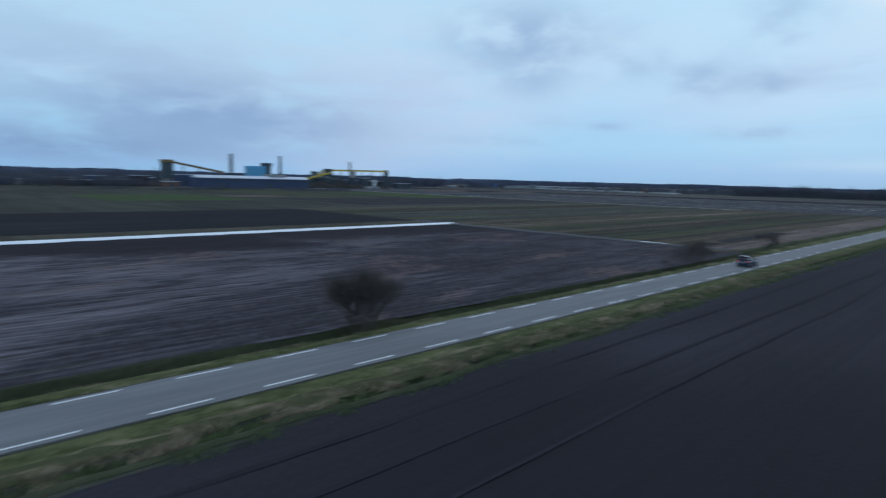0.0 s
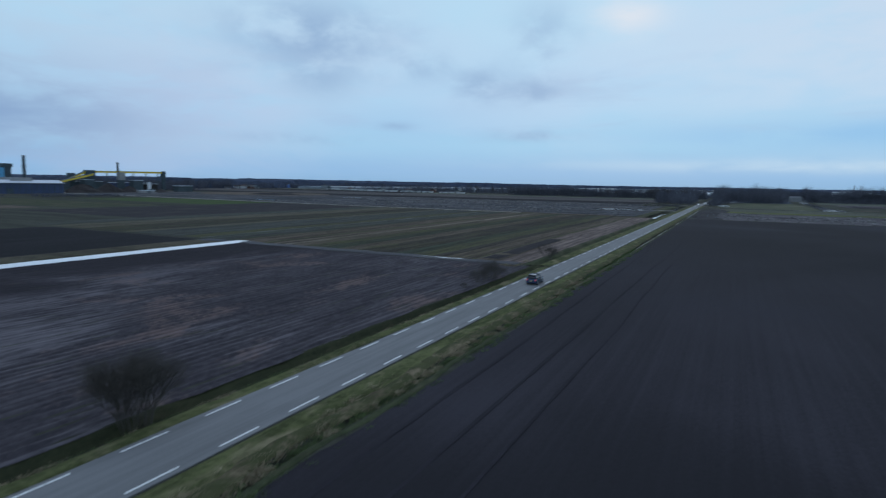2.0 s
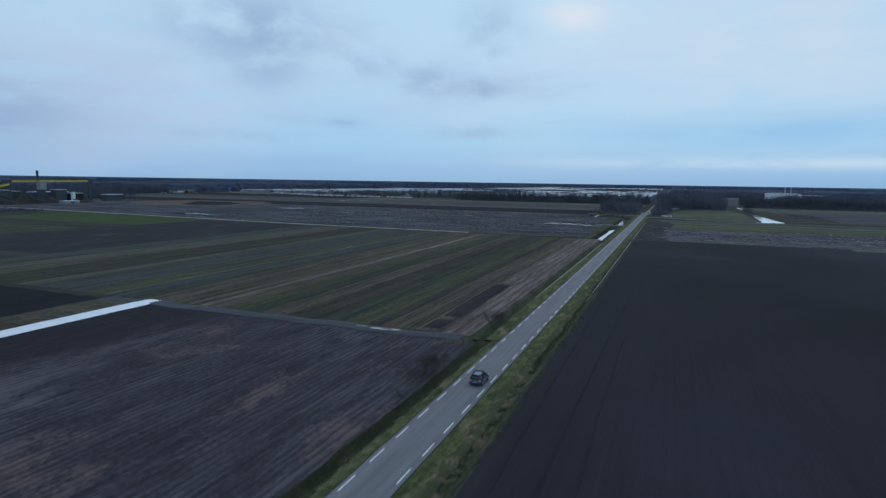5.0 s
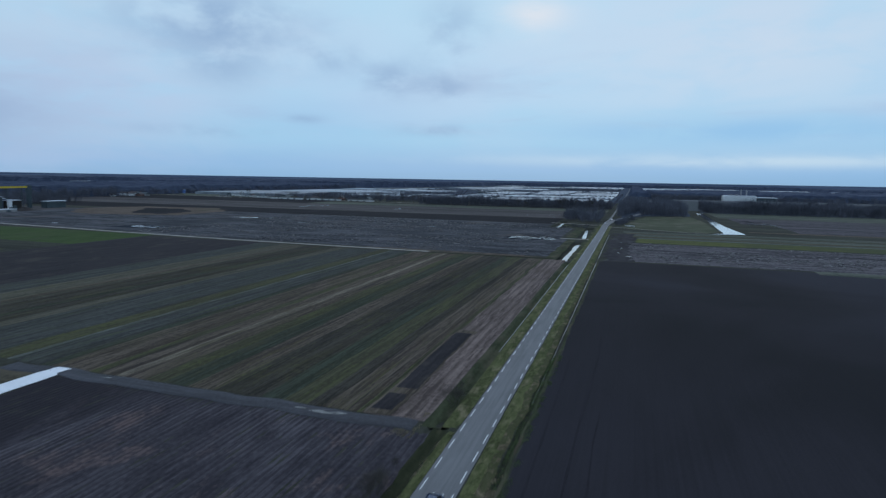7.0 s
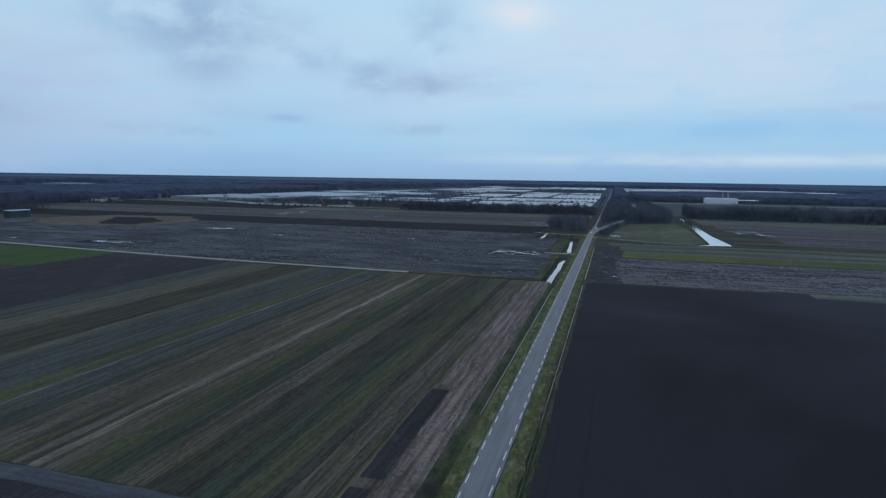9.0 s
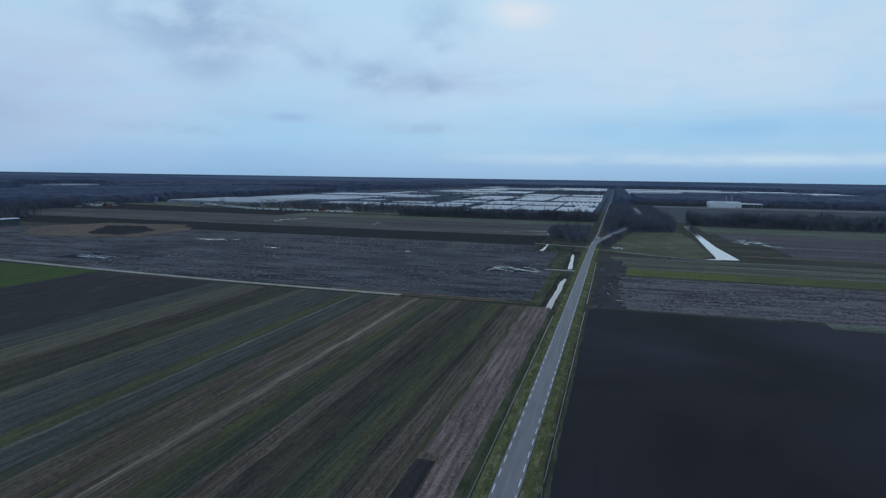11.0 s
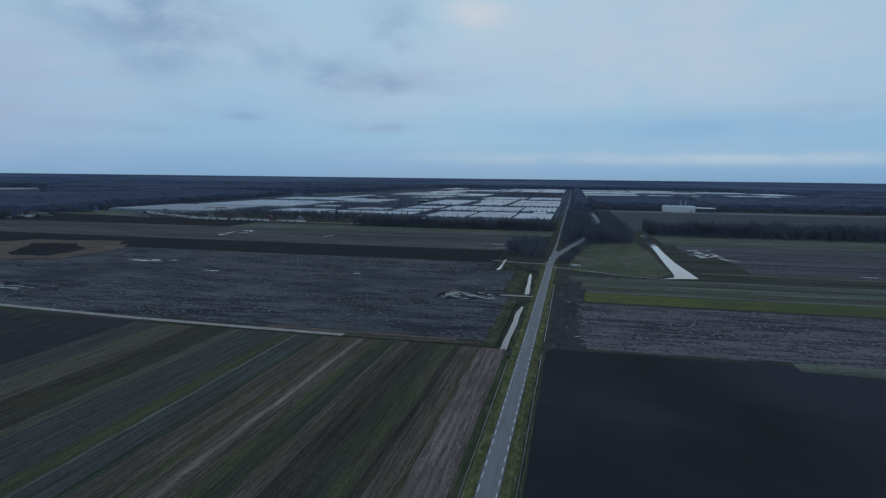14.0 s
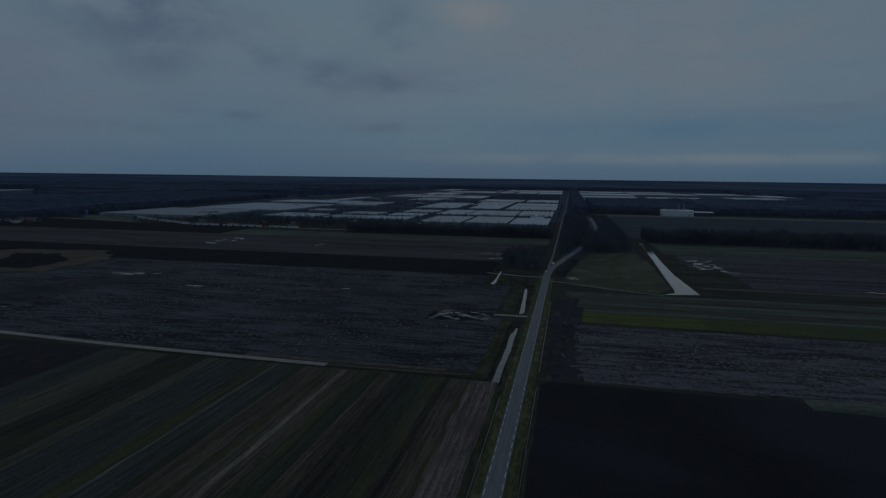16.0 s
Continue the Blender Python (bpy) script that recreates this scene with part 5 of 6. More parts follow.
M_ROOF = plain("light_sheet_roof", (0.50, 0.53, 0.58), 0.45, 0, 0.12, 0.08, 0.02, 0.5)
M_BRICK = plain("red_brown_brick", (0.17, 0.10, 0.08), 0.85, 0, 0.25, 0.5)
M_TILE = plain("dark_roof_tiles", (0.07, 0.06, 0.06), 0.8, 0, 0.3, 0.6)
M_DARKGLASS = plain("dark_window_glass", (0.02, 0.025, 0.03), 0.1, 0, 0.2, 0.5, 0.0, 0.6)


def greenhouse(x0, x1, y0, y1, bay=8.0, eave=4.2, rise=1.1):
    ob = empty("greenhouse", (x0 + x1) / 2, (y0 + y1) / 2)
    hx, hy = (x1 - x0) / 2, (y1 - y0) / 2
    n = max(2, int((x1 - x0) / bay))
    verts, faces = [], []
    for k in range(2 * n + 1):
        x = -hx + 2 * hx * k / (2 * n)
        z = eave + (rise if k % 2 else 0)
        verts += [(x, -hy, z), (x, hy, z)]
    for k in range(2 * n):
        faces.append((2 * k, 2 * k + 2, 2 * k + 3, 2 * k + 1))
    for k in range(n):
        faces += [(4 * k, 4 * k + 2, 4 * k + 4), (4 * k + 1, 4 * k + 5, 4 * k + 3)]
    mesh_ob("roof", verts, faces, M_GLASS, ob, "whitish glass ridges")
    for ax, bx, ay, by in ((-hx, hx, -hy, -hy + 0.2), (-hx, hx, hy - 0.2, hy), (-hx, -hx + 0.2, -hy + 0.2, hy - 0.2), (hx - 0.2, hx, -hy + 0.2, hy - 0.2)):
        part("wall", box(ax, bx, ay, by, 0, eave - 0.01), M_WALLGLASS, ob)
    return tagged(ob, "long greenhouse with rows of pale glass ridges", "greenhouse", "greenhouses of the nursery area")


rng = random.Random(31)
GAPS = []
# plots of the nursery area: left, right, front, back, share that is built over
PLOTS = [(-255, -18, 1052, 1250, 1.0), (-255, -92, 1262, 1436, 1.0), (-430, -268, 1090, 1165, 0.9), (-430, -268, 1190, 1270, 0.7), (-430, -268, 1305, 1400, 0.9), (-250, -16, 1500, 1690, 1.0), (-250, -18, 1702, 1925, 0.95), (-470, -262, 1505, 1900, 0.8),
         (-290, -22, 1960, 2170, 0.95), (-520, -300, 1960, 2190, 0.75), (-700, -490, 1560, 1760, 0.7), (-730, -540, 1800, 2150, 0.6), (-520, -310, 2250, 2560, 0.95), (-680, -530, 2260, 2600, 0.8), (-480, -310, 2580, 2980, 0.9),
         (-690, -500, 2640, 3050, 0.9), (-640, -370, 3080, 3420, 0.9), (-350, -26, 3050, 3420, 1.0), (-360, -30, 3440, 3950, 0.95), (-760, -380, 3480, 4000, 0.8)]
for left, right, y0, y1, built in PLOTS:
    x = right
    while x > left + 30:
        w = min(rng.uniform(62, 120) * (1 + (y0 - 1000) / 4000), x - left)
        deep = rng.choice((0.8, 1.0, 1.0, 1.0))
        if rng.random() < built:
            greenhouse(x - w, x, y0, y0 + (y1 - y0) * deep, 6.5 + (y0 - 1000) / 400, rng.uniform(3.6, 4.8))
            if deep < 0.85:
                GAPS.append((x - w, x, y0 + (y1 - y0) * deep + 4, y1))
        else:
            GAPS.append((x - w, x, y0, y1))
        x -= w + rng.choice((4, 8, 14, 22))
greenhouse(-846, -640, 1030, 1238)
greenhouse(-88, -18, 1262, 1436, 10, 3.8, 2.6)
greenhouse(-815, -590, 1252, 1540)
greenhouse(-545, -445, 1085, 1180)
greenhouse(-545, -500, 1285, 1340)
greenhouse(-830, -600, 1640, 1790)
greenhouse(-2360, -2240, 2000, 2190, 12)
for x0, x1, y0, y1 in ((45, 200, 2300, 2440), (42, 300, 2640, 2900), (48, 325, 3060, 3400), (56, 330, 3600, 3900), (338, 560, 2610, 2825), (332, 650, 3250, 3600), (345, 600, 3700, 3960), (700, 930, 3450, 3760), (640, 850, 2520, 2700), (690, 900, 2720, 2980), (935, 1090, 3150, 3500)):
    greenhouse(x0, x1, y0, y1, 10)
spots = [(rng.uniform(-700, -24), y + rng.uniform(-9, 9), rng.uniform(5, 12), 9) for y in (1468, 1942, 3432) for k in range(170)] + [(rng.uniform(-300, -26), rng.uniform(2190, 3020), rng.uniform(7, 13), 13) for k in range(900)] + [(x + rng.uniform(-4, 4), rng.uniform(1050, 2200), rng.uniform(4, 9), 6) for x in (-262, -480) for k in range(110)] + [(rng.uniform(-590, -550), rng.uniform(1040, 1110), rng.uniform(8, 13), 9) for k in range(60)] + [(rng.uniform(-560, -262), rng.uniform(1010, 1060), rng.uniform(6, 15), 6) for k in range(190)] + [(rng.uniform(-470, -262), rng.choice((1178, 1288, 1410)) + rng.uniform(-9, 9), rng.uniform(5, 13), 7) for k in range(170)] + [(rng.uniform(-260, -14), rng.uniform(1030, 1048), rng.uniform(5, 10), 6) for k in range(60)] + [(rng.uniform(-700, -260), rng.uniform(1400, 2240), rng.uniform(4, 11), 9) for k in range(420)] + [(rng.uniform(-255, -20), rng.choice((1256, 1694, 1945, 1475)) + rng.uniform(-5, 5), rng.uniform(6, 12), 7) for k in range(200)] + [(rng.uniform(-440, -40), rng.choice((1030, 1256, 1480, 1492, 1950)) + rng.uniform(-6, 6), rng.uniform(8, 15), 8) for k in range(70)] + [(-60 - 60 * k - rng.uniform(0, 20), rng.uniform(1252, 1260), rng.uniform(5, 8), 5) for k in range(4) for j in range(6)]
for x0, x1, y0, y1 in GAPS:
    n = int(min(60, (x1 - x0) * (y1 - y0) / 160))
    fill = rng.choice((0.2, 0.6, 1.0))
    spots += [(rng.uniform(x0, x1), rng.uniform(y0, y1), rng.uniform(4, 11), 8) for k in range(int(n * fill))]
    if fill < 0.9 and x1 - x0 > 40:
        cx, cy, w, d, h = rng.uniform(x0 + 16, x1 - 16), (y0 + y1) / 2, rng.uniform(9, 15), min(10, (y1 - y0) * 0.3), rng.uniform(4, 7.5)
        ob = empty("nursery_shed", cx, cy)
        part("wall", box(-w, w, -d, d, 0, h), rng.choice((M_WHITE, M_CONCRETE, M_STEEL)), ob)
        part("roof", box(-w - 0.3, w + 0.3, -d - 0.3, d + 0.3, h, h + 0.4), M_ROOF, ob)
        part("gate", box(-2, 2, -d - 0.1, -d, 0, 3.6), M_DARKGLASS, ob)
        tagged(ob, "flat-roofed packing shed among the greenhouses", "shed", "sheds of the nursery area")
brush("wood_between_greenhouses", spots, "hedges and bare trees between the greenhouses", 30)
spots = [(rng.uniform(-480, -285), rng.uniform(925, 1010), rng.uniform(10, 17), 7) for k in range(75)] + [(rng.uniform(-690, -650), rng.uniform(1095, 1125), rng.uniform(7, 10), 7) for k in range(40)]
brush("wood_before_greenhouses", spots, "tall bare trees standing before the greenhouses", 60)
brush("wood_hamlet_gardens", scatter(91, -650, -345, 1085, 1480, 13, 8, 8, lambda x, y: x < -345 - (y - 1085) * 0.35, 0.6) + [(rng.uniform(-640, -290), rng.uniform(915, 1075), rng.uniform(4, 11), 6) for k in range(240)], "bare garden trees behind the houses", 40)
brush("wood_between_far_greenhouses", [(rng.uniform(60, 1000), y + rng.uniform(-20, 20), rng.uniform(7, 12), 14) for y in (2840, 3230) for k in range(70)], "trees between distant greenhouses", 30)


# ---- houses of the hamlet ----
def house(x, y, turn, w, d, h, wall, roof, label):
    ob = empty("house", x, y, 0, turn)
    bm = box(-w / 2, w / 2, -d / 2, d / 2, 0, h)
    part("wall", bm, wall, ob)
    r = h + w * 0.35
    o = 0.4
    verts = [(-w / 2 - o, -d / 2 - o, h - 0.2), (w / 2 + o, -d / 2 - o, h - 0.2), (w / 2 + o, d / 2 + o, h - 0.2), (-w / 2 - o, d / 2 + o, h - 0.2), (0, -d / 2 - o, r), (0, d / 2 + o, r)]
    roof_ob = mesh_ob("roof", verts, [(0, 1, 4), (2, 3, 5), (1, 2, 5, 4), (3, 0, 4, 5), (0, 3, 2, 1)], roof, ob)
    part("chimney", box(-0.4, 0.4, d * 0.2, d * 0.2 + 0.8, r - 1.2, r + 0.9), M_BRICK, roof_ob)
    for sx in (-1, 1):
        for k in (-0.3, 0.05, 0.32):
            win = part("window", box(sx * w / 2 - 0.06, sx * w / 2 + 0.06, k * d - 0.8, k * d + 0.8, 1.0, 2.3), M_DARKGLASS, ob)
    part("door", box(-0.5, 0.5, -d / 2 - 0.06, -d / 2 + 0.06, 0, 2.1), M_DARKGLASS, ob)
    for k in (-0.3, 0.3):
        part("window", box(k * w - 0.7, k * w + 0.7, -d / 2 - 0.06, -d / 2 + 0.06, 1.0, 2.3), M_DARKGLASS, ob)
    return tagged(ob, label, "house", "houses of the hamlet")


KINDS = [(M_WHITE, M_TILE, "white house with a dark tiled roof"), (M_BRICK, M_TILE, "red brick house with a dark tiled roof"), (M_WHITE, M_TILE, "white house with a dark tiled roof"), (M_CONCRETE, M_STEEL, "grey shed with a dark sheet roof")]
rng = random.Random(12)
for x, y, w, d, k in [(-846, 800, 11, 20, 3), (-832, 812, 8, 10, 0), (-820, 838, 7, 11, 0), (-808, 848, 8, 12, 1), (-868, 846, 8, 12, 0), (-858, 860, 7, 10, 2), (-846, 872, 8, 12, 0), (-880, 836, 9, 14, 3), (-835, 856, 6, 9, 0), (-826, 872, 10, 22, 3), (-700, 940, 12, 18, 3), (-655, 960, 8, 11, 2), (-560, 925, 9, 13, 3), (-500, 922, 8, 12, 0), (-452, 926, 9, 12, 1), (-405, 932, 9, 14, 3), (-940, 930, 14, 30, 3), (-900, 920, 8, 12, 0), (-350, 1050, 9, 13, 0), (-230, 1052, 8, 12, 2)]:
    wall, roof, label = KINDS[k]
    house(x, y, rng.choice((0, 90, 80, 10)), w, d, rng.uniform(2.8, 4.5), wall, roof, label)
for ax, ay, bx, by, h in ((-738, 1000, -690, 973, 2.6), (-684, 970, -630, 942, 2.4), (-622, 938, -570, 909, 2.4), (-560, 905, -516, 906, 2.2), (-506, 906, -444, 907, 2.0), (-430, 909, -385, 911, 1.6)):
    ob = empty("low_shed", (ax + bx) / 2, (ay + by) / 2, 0, math.degrees(math.atan2(by - ay, bx - ax)))
    w = math.hypot(bx - ax, by - ay) / 2
    part("wall", box(-w, w, -3, 3, 0, h), M_WHITE, ob)
    part("roof", box(-w - 0.3, w + 0.3, -3.3, 3.3, h, h + 0.3), M_CONCRETE, ob)
    for k in range(int(2 * w) // 12):
        part("door", box(-w + 4 + 12 * k, -w + 7 + 12 * k, -3.1, -3.0, 0, h - 0.4), M_DARKGLASS, ob)
    tagged(ob, "long low white shed beside the lane", "shed")
tank = empty("blue_tank", -872, 1028)
part("tank", tube(bmesh.new(), (0, 0, 0), (0, 0, 8), 3.2, 3.2, 16), M_SILO, tank)
part("cap", tube(bmesh.new(), (0, 0, 8), (0, 0, 9), 3.3, 0.6, 16), M_STEEL, tank)
tagged(tank, "round blue silo behind the hamlet", "silo")

# white works building on the far side of the embankment
hall = empty("works_hall", 248, 1475)
part("wall", box(-32, 32, -22, 22, 0, 13.2, 0.2), M_WHITE, hall, "white clad walls")
part("roof", box(-31.6, 31.6, -21.6, 21.6, 13.2, 13.6), M_ROOF, hall)
part("gate", box(20, 25, -22.15, -22.0, 0, 4.2), M_CONCRETE, hall, "grey roller gate")
for k in (-20, -8):
    part("roof_unit", box(k, k + 6, -6, 4, 13.6, 15.6, 0.1), M_CONCRETE, hall)
for k in (4, 15):
    part("chimney", tube(bmesh.new(), (k, 0, 13.6), (k, 0, 27), 1.2, 1.0, 12), M_CONCRETE, hall)
tagged(hall, "white flat-roofed works hall with two flues", "industrial hall")
annex = empty("works_annex", 301, 1470)
part("wall", box(-19, 19, -16, 16, 0, 9.5), M_STEEL, annex, "dark open-sided walls")
part("roof", box(-20, 20, -17, 17, 9.5, 10.6), M_ROOF, annex, "pale flat roof")
for k in range(6):
    part("post", box(-18.5 + 7.2 * k, -18 + 7.2 * k, -16.4, -16.0, 0, 9.5), M_CONCRETE, annex)
tagged(annex, "dark shed with a pale flat roof", "shed")

# ---- factory ----
shed = empty("factory_hall", -570, 276)
part("wall", box(9, 25, -61, 61, 0, 9.6), M_NAVY, shed, "dark blue ribbed walls")
mesh_ob("roof", [(25.6, -61.6, 9.6), (25.6, 61.6, 9.6), (17, 61.6, 12.4), (17, -61.6, 12.4), (8.4, -61.6, 9.6), (8.4, 61.6, 9.6)], [(0, 1, 2, 3), (3, 2, 5, 4), (0, 3, 4), (1, 5, 2)], M_ROOF, shed, "pale sheet roof")
for k in range(24):
    part("wall_rib", box(25.0, 25.25, -59.5 + 5.1 * k, -59.1 + 5.1 * k, 0, 9.6), M_STEEL, shed)
part("gutter", box(25.6, 26.0, -61.6, 61.6, 9.3, 9.7), M_CONCRETE, shed)
for k in (-40, 12):
    part("gate", box(25.25, 25.4, k, k + 5, 0, 4.6), M_STEEL, shed)
tagged(shed, "long dark blue factory hall with a pale roof", "factory hall")


def chimney(x, y, h, r):
    ob = empty("factory_chimney", x, y)
    part("shaft", tube(bmesh.new(), (0, 0, 0), (0, 0, h), r, r * 0.8, 16), M_STEEL, ob)
    part("rim", tube(bmesh.new(), (0, 0, h - 0.8), (0, 0, h), r * 0.95, r * 0.95, 16), M_CONCRETE, ob)
    for k in (0.4, 0.7):
        part("platform", tube(bmesh.new(), (0, 0, h * k), (0, 0, h * k + 0.5), r * 1.35, r * 1.35, 16), M_STEEL, ob)
    return tagged(ob, "tall dark steel factory chimney", "chimney", "factory chimneys")


chimney(-610, 278, 36.5, 2.1)
chimney(-610, 338, 36.5, 1.7)
chimney(-600, 431, 33.3, 1.4)

blue = empty("factory_tower", -596, 300)
part("block", box(-8, 8, -9, 9, 0, 23.5, 0.2), M_BLUE, blue, "blue clad block")
part("annex_wall", box(-6, 6, 9, 20, 0, 14, 0.1), M_CONCRETE, blue)
part("stair_shaft", box(-4, 4, 9.2, 17, 14, 24, 0.1), M_STEEL, blue)
part("cap", box(-5, 5, 8.4, 18, 24, 27.5, 0.3), M_STEEL, blue)
part("porch", box(28, 46, -6, 12, 0, 14.5, 0.2), M_CONCRETE, blue, "pale block before the hall")
tagged(blue, "blue factory tower behind the long hall", "tower")


def conveyor(name, a, b, feet, label, paint=None):
    a, b = Vector(a), Vector(b)
    ob = empty(name, a.x, a.y)
    o = Vector((a.x, a.y, 0))
    d = (b - a).normalized()
    m = Matrix.Translation((a + b) / 2 - o) @ d.to_track_quat("Y", "Z").to_matrix().to_4x4()
    bm = bmesh.new()
    bmesh.ops.create_cube(bm, size=1, matrix=m @ Matrix.Diagonal((2.2, (b - a).length, 1.8, 1)))
    part("gallery", bm, paint or M_YELLOWP, ob, "painted gallery")
    bm = bmesh.new()
    bmesh.ops.create_cube(bm, size=1, matrix=m @ Matrix.Translation((0, 0, 1.05)) @ Matrix.Diagonal((2.6, (b - a).length + 0.4, 0.25, 1)))
    part("gallery_roof", bm, M_STEEL, ob)
    for k in range(feet):
        p = a.lerp(b, (k + 0.6) / (feet + 0.2)) - o
        for s in (-1.6, 1.6):
            part("trestle_leg", tube(bmesh.new(), (p.x + s, p.y, 0), (p.x + s * 0.4, p.y, p.z - 1), 0.35, 0.3, 6), M_STEEL, ob)
        part("trestle_brace", tube(bmesh.new(), (p.x - 1.3, p.y, p.z * 0.3), (p.x + 0.9, p.y, p.z * 0.65), 0.15, 0.15, 6), M_STEEL, ob)
    return tagged(ob, label, "conveyor", "yellow conveyors of the factory")


conveyor("conveyor", (-600, 212, 24.5), (-606, 268, 15.2), 3, "long sloping brownish conveyor on trestles", M_OCHRE)
conveyor("conveyor", (-585, 362, 11), (-600, 392, 21), 2, "short steep yellow conveyor beside the hall")
conveyor("conveyor", (-578, 348, 9.5), (-594, 398, 19.0), 2, "long sloping yellow conveyor beside the hall")
conveyor("conveyor", (-600, 392, 21.6), (-600, 492, 22.8), 6, "level yellow conveyor on trestles")

tower = empty("loading_tower", -600, 206)
for sx in (-3.5, 3.5):
    for sy in (-4, 4):
        part("leg", box(sx - 0.5, sx + 0.5, sy - 0.5, sy + 0.5, 0, 24), M_STEEL, tower)
part("bin", box(-4.5, 4.5, -5, 5, 8, 24, 0.3), M_STEEL, tower, "dark green-grey bin")
part("head", box(-5, 5, -5.5, 5.5, 24, 27, 0.2), M_OCHRE, tower, "dull yellow head house")
tagged(tower, "dark loading tower with a dull yellow head", "tower")
for x, y, w, d, h in ((-600, 398, 5, 9, 23.5), (-600, 378, 4, 6, 20), (-600, 490, 3, 4, 24.5), (-596, 432, 5, 6, 22)):
    ob = empty("transfer_tower", x, y)
    part("frame", box(-w / 2, w / 2, -d / 2, d / 2, 0, h * 0.6, 0.2), M_STEEL, ob)
    part("head", box(-w / 2 - 0.4, w / 2 + 0.4, -d / 2 - 0.4, d / 2 + 0.4, h * 0.6, h, 0.2), M_CONCRETE if y == 432 else M_STEEL, ob)
    tagged(ob, "steel transfer tower of the conveyor", "tower")


def heap(x, y, rx, ry, h, mat, label):
    rr = random.Random(int(x * 7 + y))
    verts, faces = [(0, 0, h)], []
    rings = ((0.35, 0.75), (0.7, 0.32), (1.0, -0.05))
    for k, (f, z) in enumerate(rings):
        for i in range(14):
            a = 2 * math.pi * i / 14
            j = rr.uniform(0.85, 1.15)
            verts.append((math.cos(a) * rx * f * j, math.sin(a) * ry * f * j, h * z * rr.uniform(0.85, 1.1)))
    for i in range(14):
        faces.append((0, 1 + i, 1 + (i + 1) % 14))
        for k in range(2):
            a = 1 + k * 14
            faces.append((a + i, a + 14 + i, a + 14 + (i + 1) % 14, a + (i + 1) % 14))
    ob = mesh_ob("spoil_mound", verts, faces, mat)
    ob.location = (x, y, 0)
    return tagged(ob, label, "heap", "heaps in the factory yard")


for x, y, rx, ry, h in ((-572, 372, 12, 22, 9), (-575, 402, 12, 18, 10), (-578, 428, 10, 14, 7), (-585, 190, 14, 20, 7), (-560, 455, 9, 12, 4)):
    heap(x, y, rx, ry, h, M_RUST, "dark brown heap of loose material")
for x, y, w, d, h, mat in ((-620, 455, 12, 42, 10, M_NAVY), (-592, 158, 12, 26, 6, M_STEEL), (-604, 118, 10, 22, 7, M_BRICK), (-596, 84, 8, 18, 5, M_CONCRETE), (-612, 180, 20, 30, 8, M_NAVY), (-640, 232, 16, 30, 9, M_CONCRETE), (-560, 195, 10, 14, 5, M_BRICK),  (-560, 440, 3, 3, 11, M_WHITE), (-552, 430, 8, 16, 2.4, M_CONCRETE), (-620, 400, 18, 40, 11, M_STEEL), (-606, 224, 10, 16, 12, M_NAVY), (-598, 240, 8, 14, 9, M_RUST), (-590, 176, 9, 16, 10, M_RUST), (-600, 140, 10, 20, 9, M_NAVY), (-584, 124, 8, 18, 5, M_RUST), (-598, 62, 10, 22, 6, M_NAVY), (-590, 446, 8, 12, 13, M_STEEL), (-592, 466, 7, 14, 9, M_RUST), (-586, 386, 8, 10, 13, M_STEEL), (-590, 510, 9, 22, 7, M_STEEL)):
    ob = empty("yard_shed", x, y)
    part("wall", box(-w / 2, w / 2, -d / 2, d / 2, 0, h, 0.1), mat, ob)
    part("roof", box(-w / 2 - 0.3, w / 2 + 0.3, -d / 2 - 0.3, d / 2 + 0.3, h, h + 0.5), M_ROOF, ob)
    part("gate", box(w / 2, w / 2 + 0.1, -2, 2, 0, min(4, h - 0.5)), M_STEEL, ob)
    tagged(ob, "plain yard shed of the factory", "shed")
sheet("factory_yard", M_GREY, -660, -530, 170, 520, 0.03, 12, 12, lambda x, y: 0.02, "muddy factory yard", 1.0)

# ---- cars ----
M_CARBLUE = plain("dark_blue_car_paint", (0.018, 0.042, 0.095), 0.22, 0.3, 0.1, 2.0, 0.0, 0.7)
M_CARWHITE = plain("white_car_paint", (0.75, 0.75, 0.75), 0.25, 0, 0.05, 2.0, 0.0, 0.6)
M_TYRE = plain("black_rubber", (0.02, 0.02, 0.02), 0.9, 0, 0.2, 5.0)
M_RIM = plain("silver_rim", (0.45, 0.46, 0.48), 0.35, 0.8, 0.1, 5.0)
M_LENS = plain("red_lamp_lens", (0.45, 0.02, 0.02), 0.3, 0, 0.1, 5.0)
M_PLATE = plain("yellow_plate", (0.38, 0.32, 0.12), 0.5, 0, 0.05, 5.0)
M_LAMP = plain("clear_lamp_lens", (0.8, 0.8, 0.75), 0.15, 0, 0.05, 5.0)


def glow(name, colour, strength):
    m, t, b = material(name, 0.3)
    b.inputs["Base Color"].default_value = (*colour, 1)
    b.inputs["Emission Color"].default_value = (*colour, 1)
    b.inputs["Emission Strength"].default_value = strength
    return m


M_TAIL = glow("lit_tail_lamp", (0.70, 0.10, 0.10), 0.16)
M_HEAD = glow("lit_head_lamp", (1.0, 0.95, 0.85), 3.0)


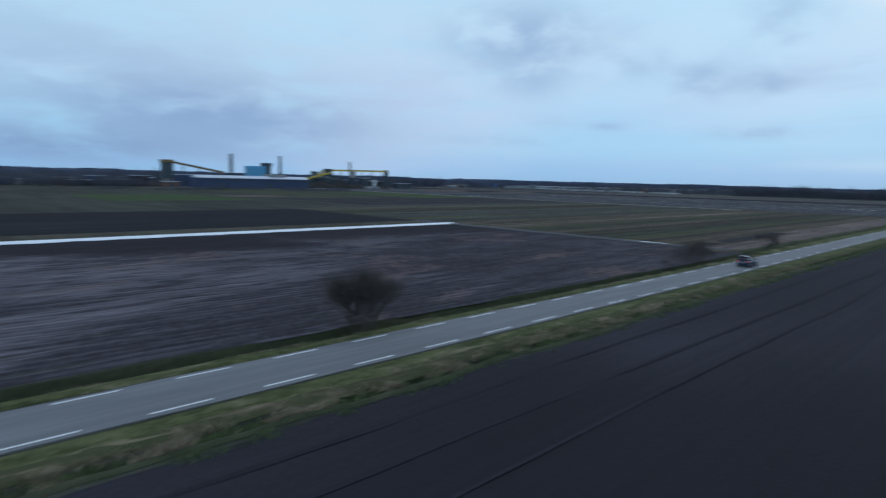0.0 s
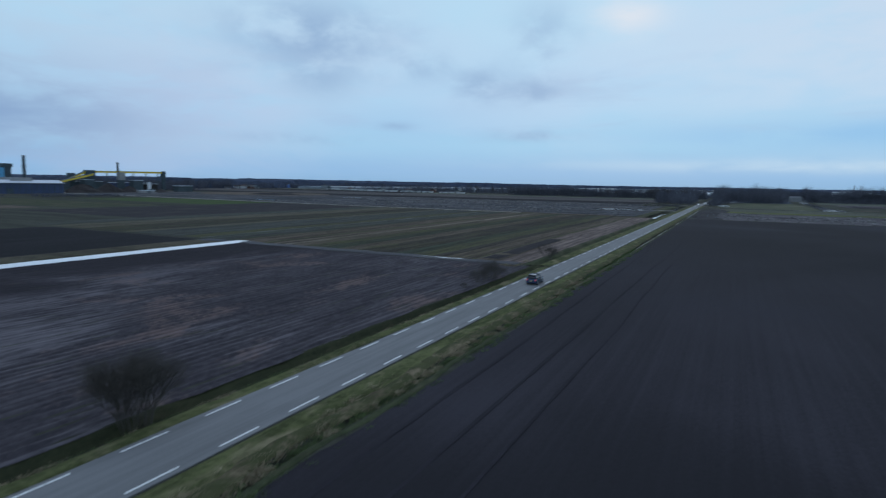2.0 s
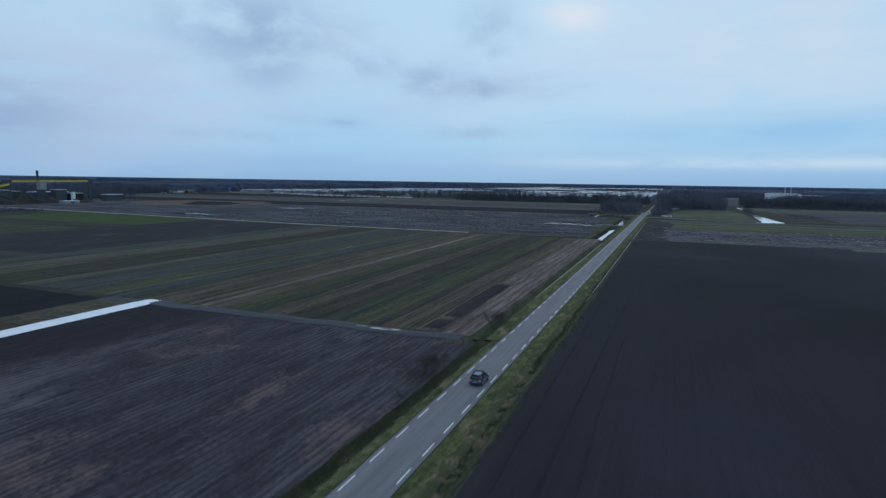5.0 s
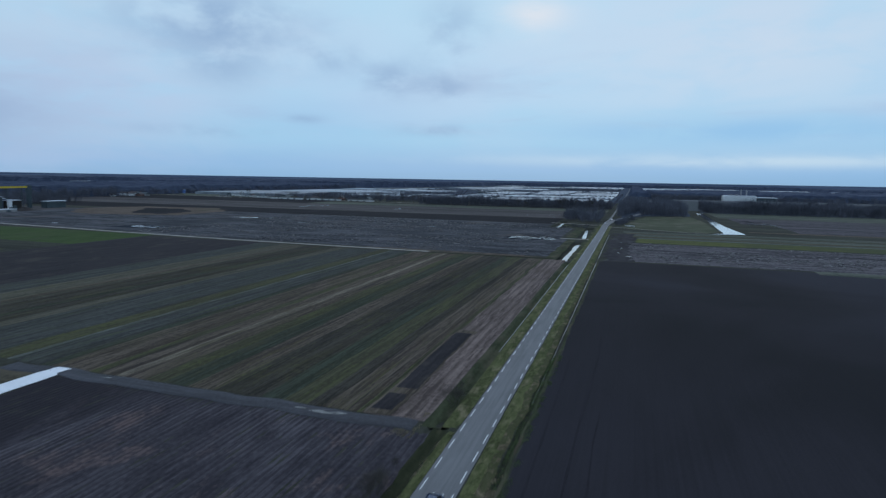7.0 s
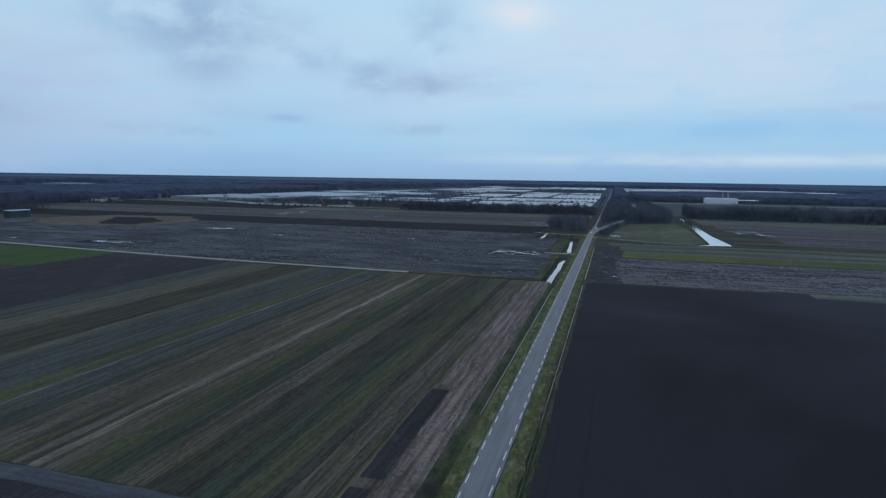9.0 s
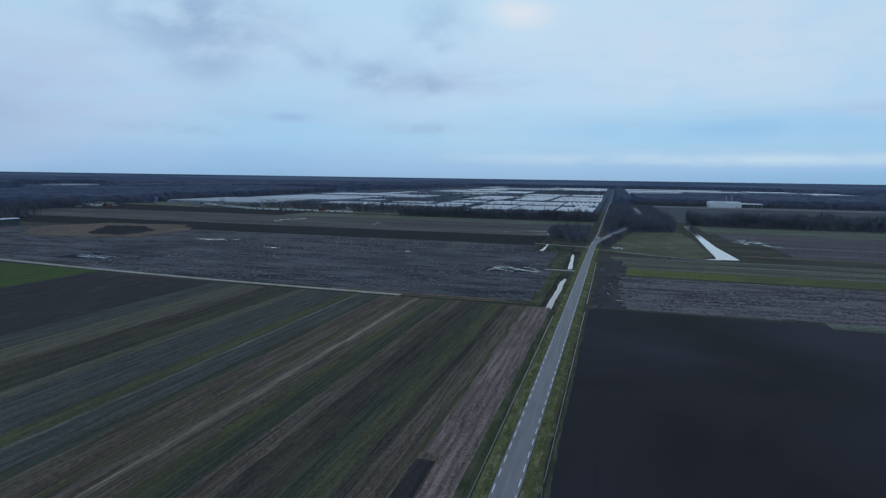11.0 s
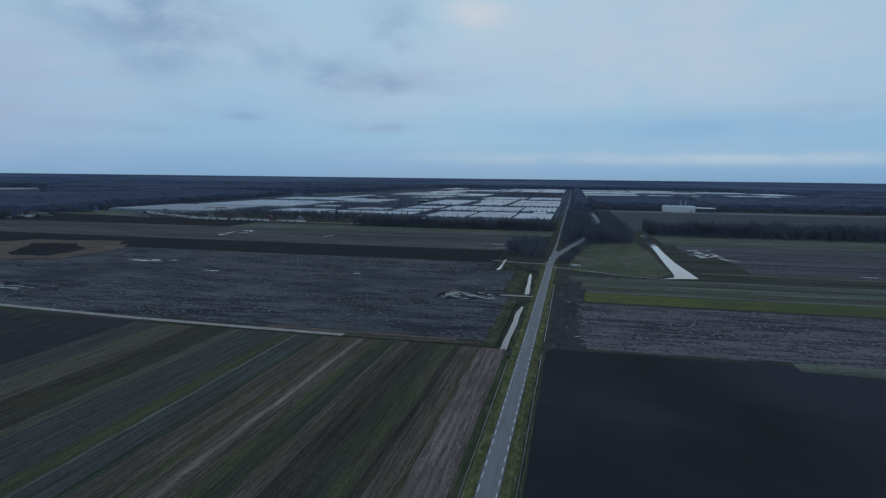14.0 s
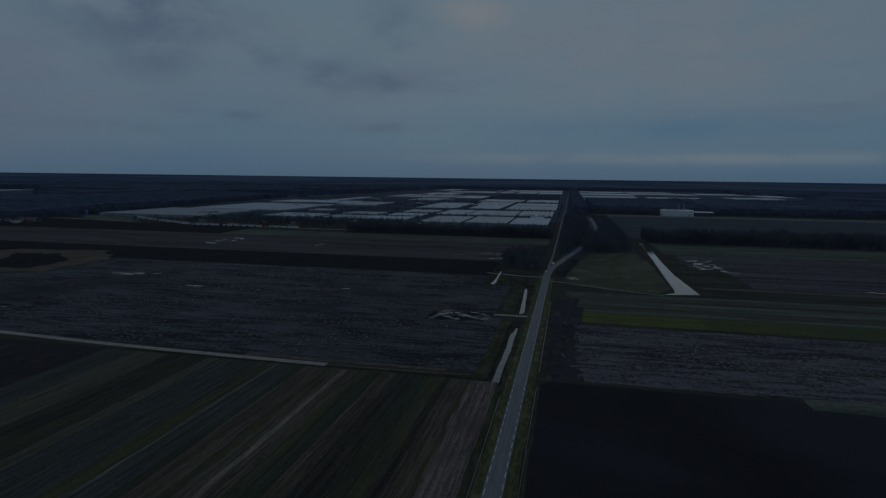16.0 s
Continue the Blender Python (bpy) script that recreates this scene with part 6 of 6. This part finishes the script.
def loft(sections):
    """Skins cross-sections (y, half width low, half width high, bottom, shoulder, top) along the car."""
    bm = bmesh.new()
    rings = []
    for y, wl, wh, zb, zs, zt in sections:
        pts = [(-wl * 0.92, zb), (-wl, zb + 0.15), (-wl, zs), (-wh, zt - 0.06), (-wh * 0.8, zt), (wh * 0.8, zt), (wh, zt - 0.06), (wl, zs), (wl, zb + 0.15), (wl * 0.92, zb)]
        rings.append([bm.verts.new((x, y, z)) for x, z in pts])
    for a, b in zip(rings, rings[1:]):
        for i in range(10):
            bm.faces.new((a[i], a[(i + 1) % 10], b[(i + 1) % 10], b[i]))
    bm.faces.new(rings[0])
    bm.faces.new(rings[-1][::-1])
    bmesh.ops.recalc_face_normals(bm, faces=bm.faces[:])
    return bm


def car(x, y, turn, paint, label, oncoming=False):
    ob = empty("car", x, y, 0.115, turn)
    body = part("body", loft([(-2.05, 0.74, 0.72, 0.38, 0.62, 0.74), (-1.98, 0.82, 0.78, 0.28, 0.75, 0.98), (-1.6, 0.86, 0.82, 0.22, 0.8, 1.02), (0.2, 0.87, 0.83, 0.20, 0.8, 1.0), (0.95, 0.87, 0.80, 0.22, 0.76, 0.96), (1.6, 0.85, 0.74, 0.22, 0.68, 0.84), (1.98, 0.78, 0.66, 0.28, 0.58, 0.68), (2.1, 0.62, 0.55, 0.36, 0.5, 0.56)]), paint, ob)
    cabin = part("cabin", loft([(-1.9, 0.76, 0.70, 0.96, 0.99, 1.02), (-1.62, 0.78, 0.60, 0.96, 1.0, 1.42), (-1.2, 0.79, 0.60, 0.96, 1.0, 1.48), (-0.2, 0.79, 0.60, 0.94, 0.99, 1.49), (0.25, 0.79, 0.60, 0.94, 0.98, 1.44), (1.05, 0.77, 0.68, 0.92, 0.95, 0.99)]), M_DARKGLASS, ob, "dark tinted windows")
    part("roof_panel", loft([(-1.75, 0.60, 0.56, 1.40, 1.43, 1.46), (-1.2, 0.62, 0.57, 1.45, 1.48, 1.515), (-0.2, 0.62, 0.57, 1.46, 1.49, 1.525), (0.25, 0.61, 0.56, 1.42, 1.44, 1.47)]), paint, ob)
    for s in (-1, 1):
        for a, b in (((-1.85, 0.78, 1.0), (-1.6, 0.62, 1.44)), ((-0.45, 0.80, 1.0), (-0.45, 0.63, 1.47)), ((1.0, 0.77, 0.97), (0.25, 0.61, 1.44))):
            part("pillar", tube(bmesh.new(), (s * a[1], a[0], a[2]), (s * b[1], b[0], b[2]), 0.05, 0.045, 6), paint, ob)
        for wy in (-1.28, 1.30):
            tyre = part("tyre", tube(bmesh.new(), (s * 0.68, wy, 0.31), (s * 0.885, wy, 0.31), 0.31, 0.31, 20), M_TYRE, ob)
            part("rim", tube(bmesh.new(), (s * 0.86, wy, 0.31), (s * 0.895, wy, 0.31), 0.20, 0.19, 14), M_RIM, tyre)
        part("mirror", box(s * 0.98 - 0.09, s * 0.98 + 0.09, 0.62, 0.74, 0.95, 1.07, 0.02), paint, ob)
        part("tail_lamp", box(s * 0.66 - 0.13, s * 0.66 + 0.13, -2.04, -1.93, 0.72, 0.93, 0.02), M_LENS if oncoming else M_TAIL, ob, "red tail lamp")
        part("head_lamp", box(s * 0.58 - 0.14, s * 0.58 + 0.14, 1.9, 2.05, 0.55, 0.68, 0.02), M_HEAD if oncoming else M_LAMP, ob, "clear head lamp")
    part("bumper", box(-0.74, 0.74, -2.1, -1.98, 0.36, 0.56, 0.04), paint, ob)
    part("plate", box(-0.26, 0.26, -2.115, -2.09, 0.60, 0.71), M_PLATE, ob, "plain yellow plate")
    return tagged(ob, label, "car")


car(0.7, 83.5, 0, M_CARBLUE, "dark blue hatchback driving on the road")
car(-1.1, 589, 180, M_CARWHITE, "small white car with lit head lamps at the bend", True)
car(2.6, 640, 168, M_CARWHITE, "small white car with lit head lamps in the bend", True)

# wrapped bales stacked beside the junction
rng = random.Random(5)
for k in range(9):
    x, y = 17 + (k % 5) * 1.7, 556 + (k // 5) * 3.2 + rng.uniform(-0.4, 0.4)
    ob = empty("wrapped_bale", x, y, 0, rng.uniform(0, 90))
    part("bale", tube(bmesh.new(), (-0.6, 0, 0.62), (0.6, 0, 0.62), 0.62, 0.62, 14), M_WHITE if k % 3 else M_CONCRETE, ob)
    tagged(ob, "pale wrapped bale lying on the grass", "bale", "bales beside the junction")
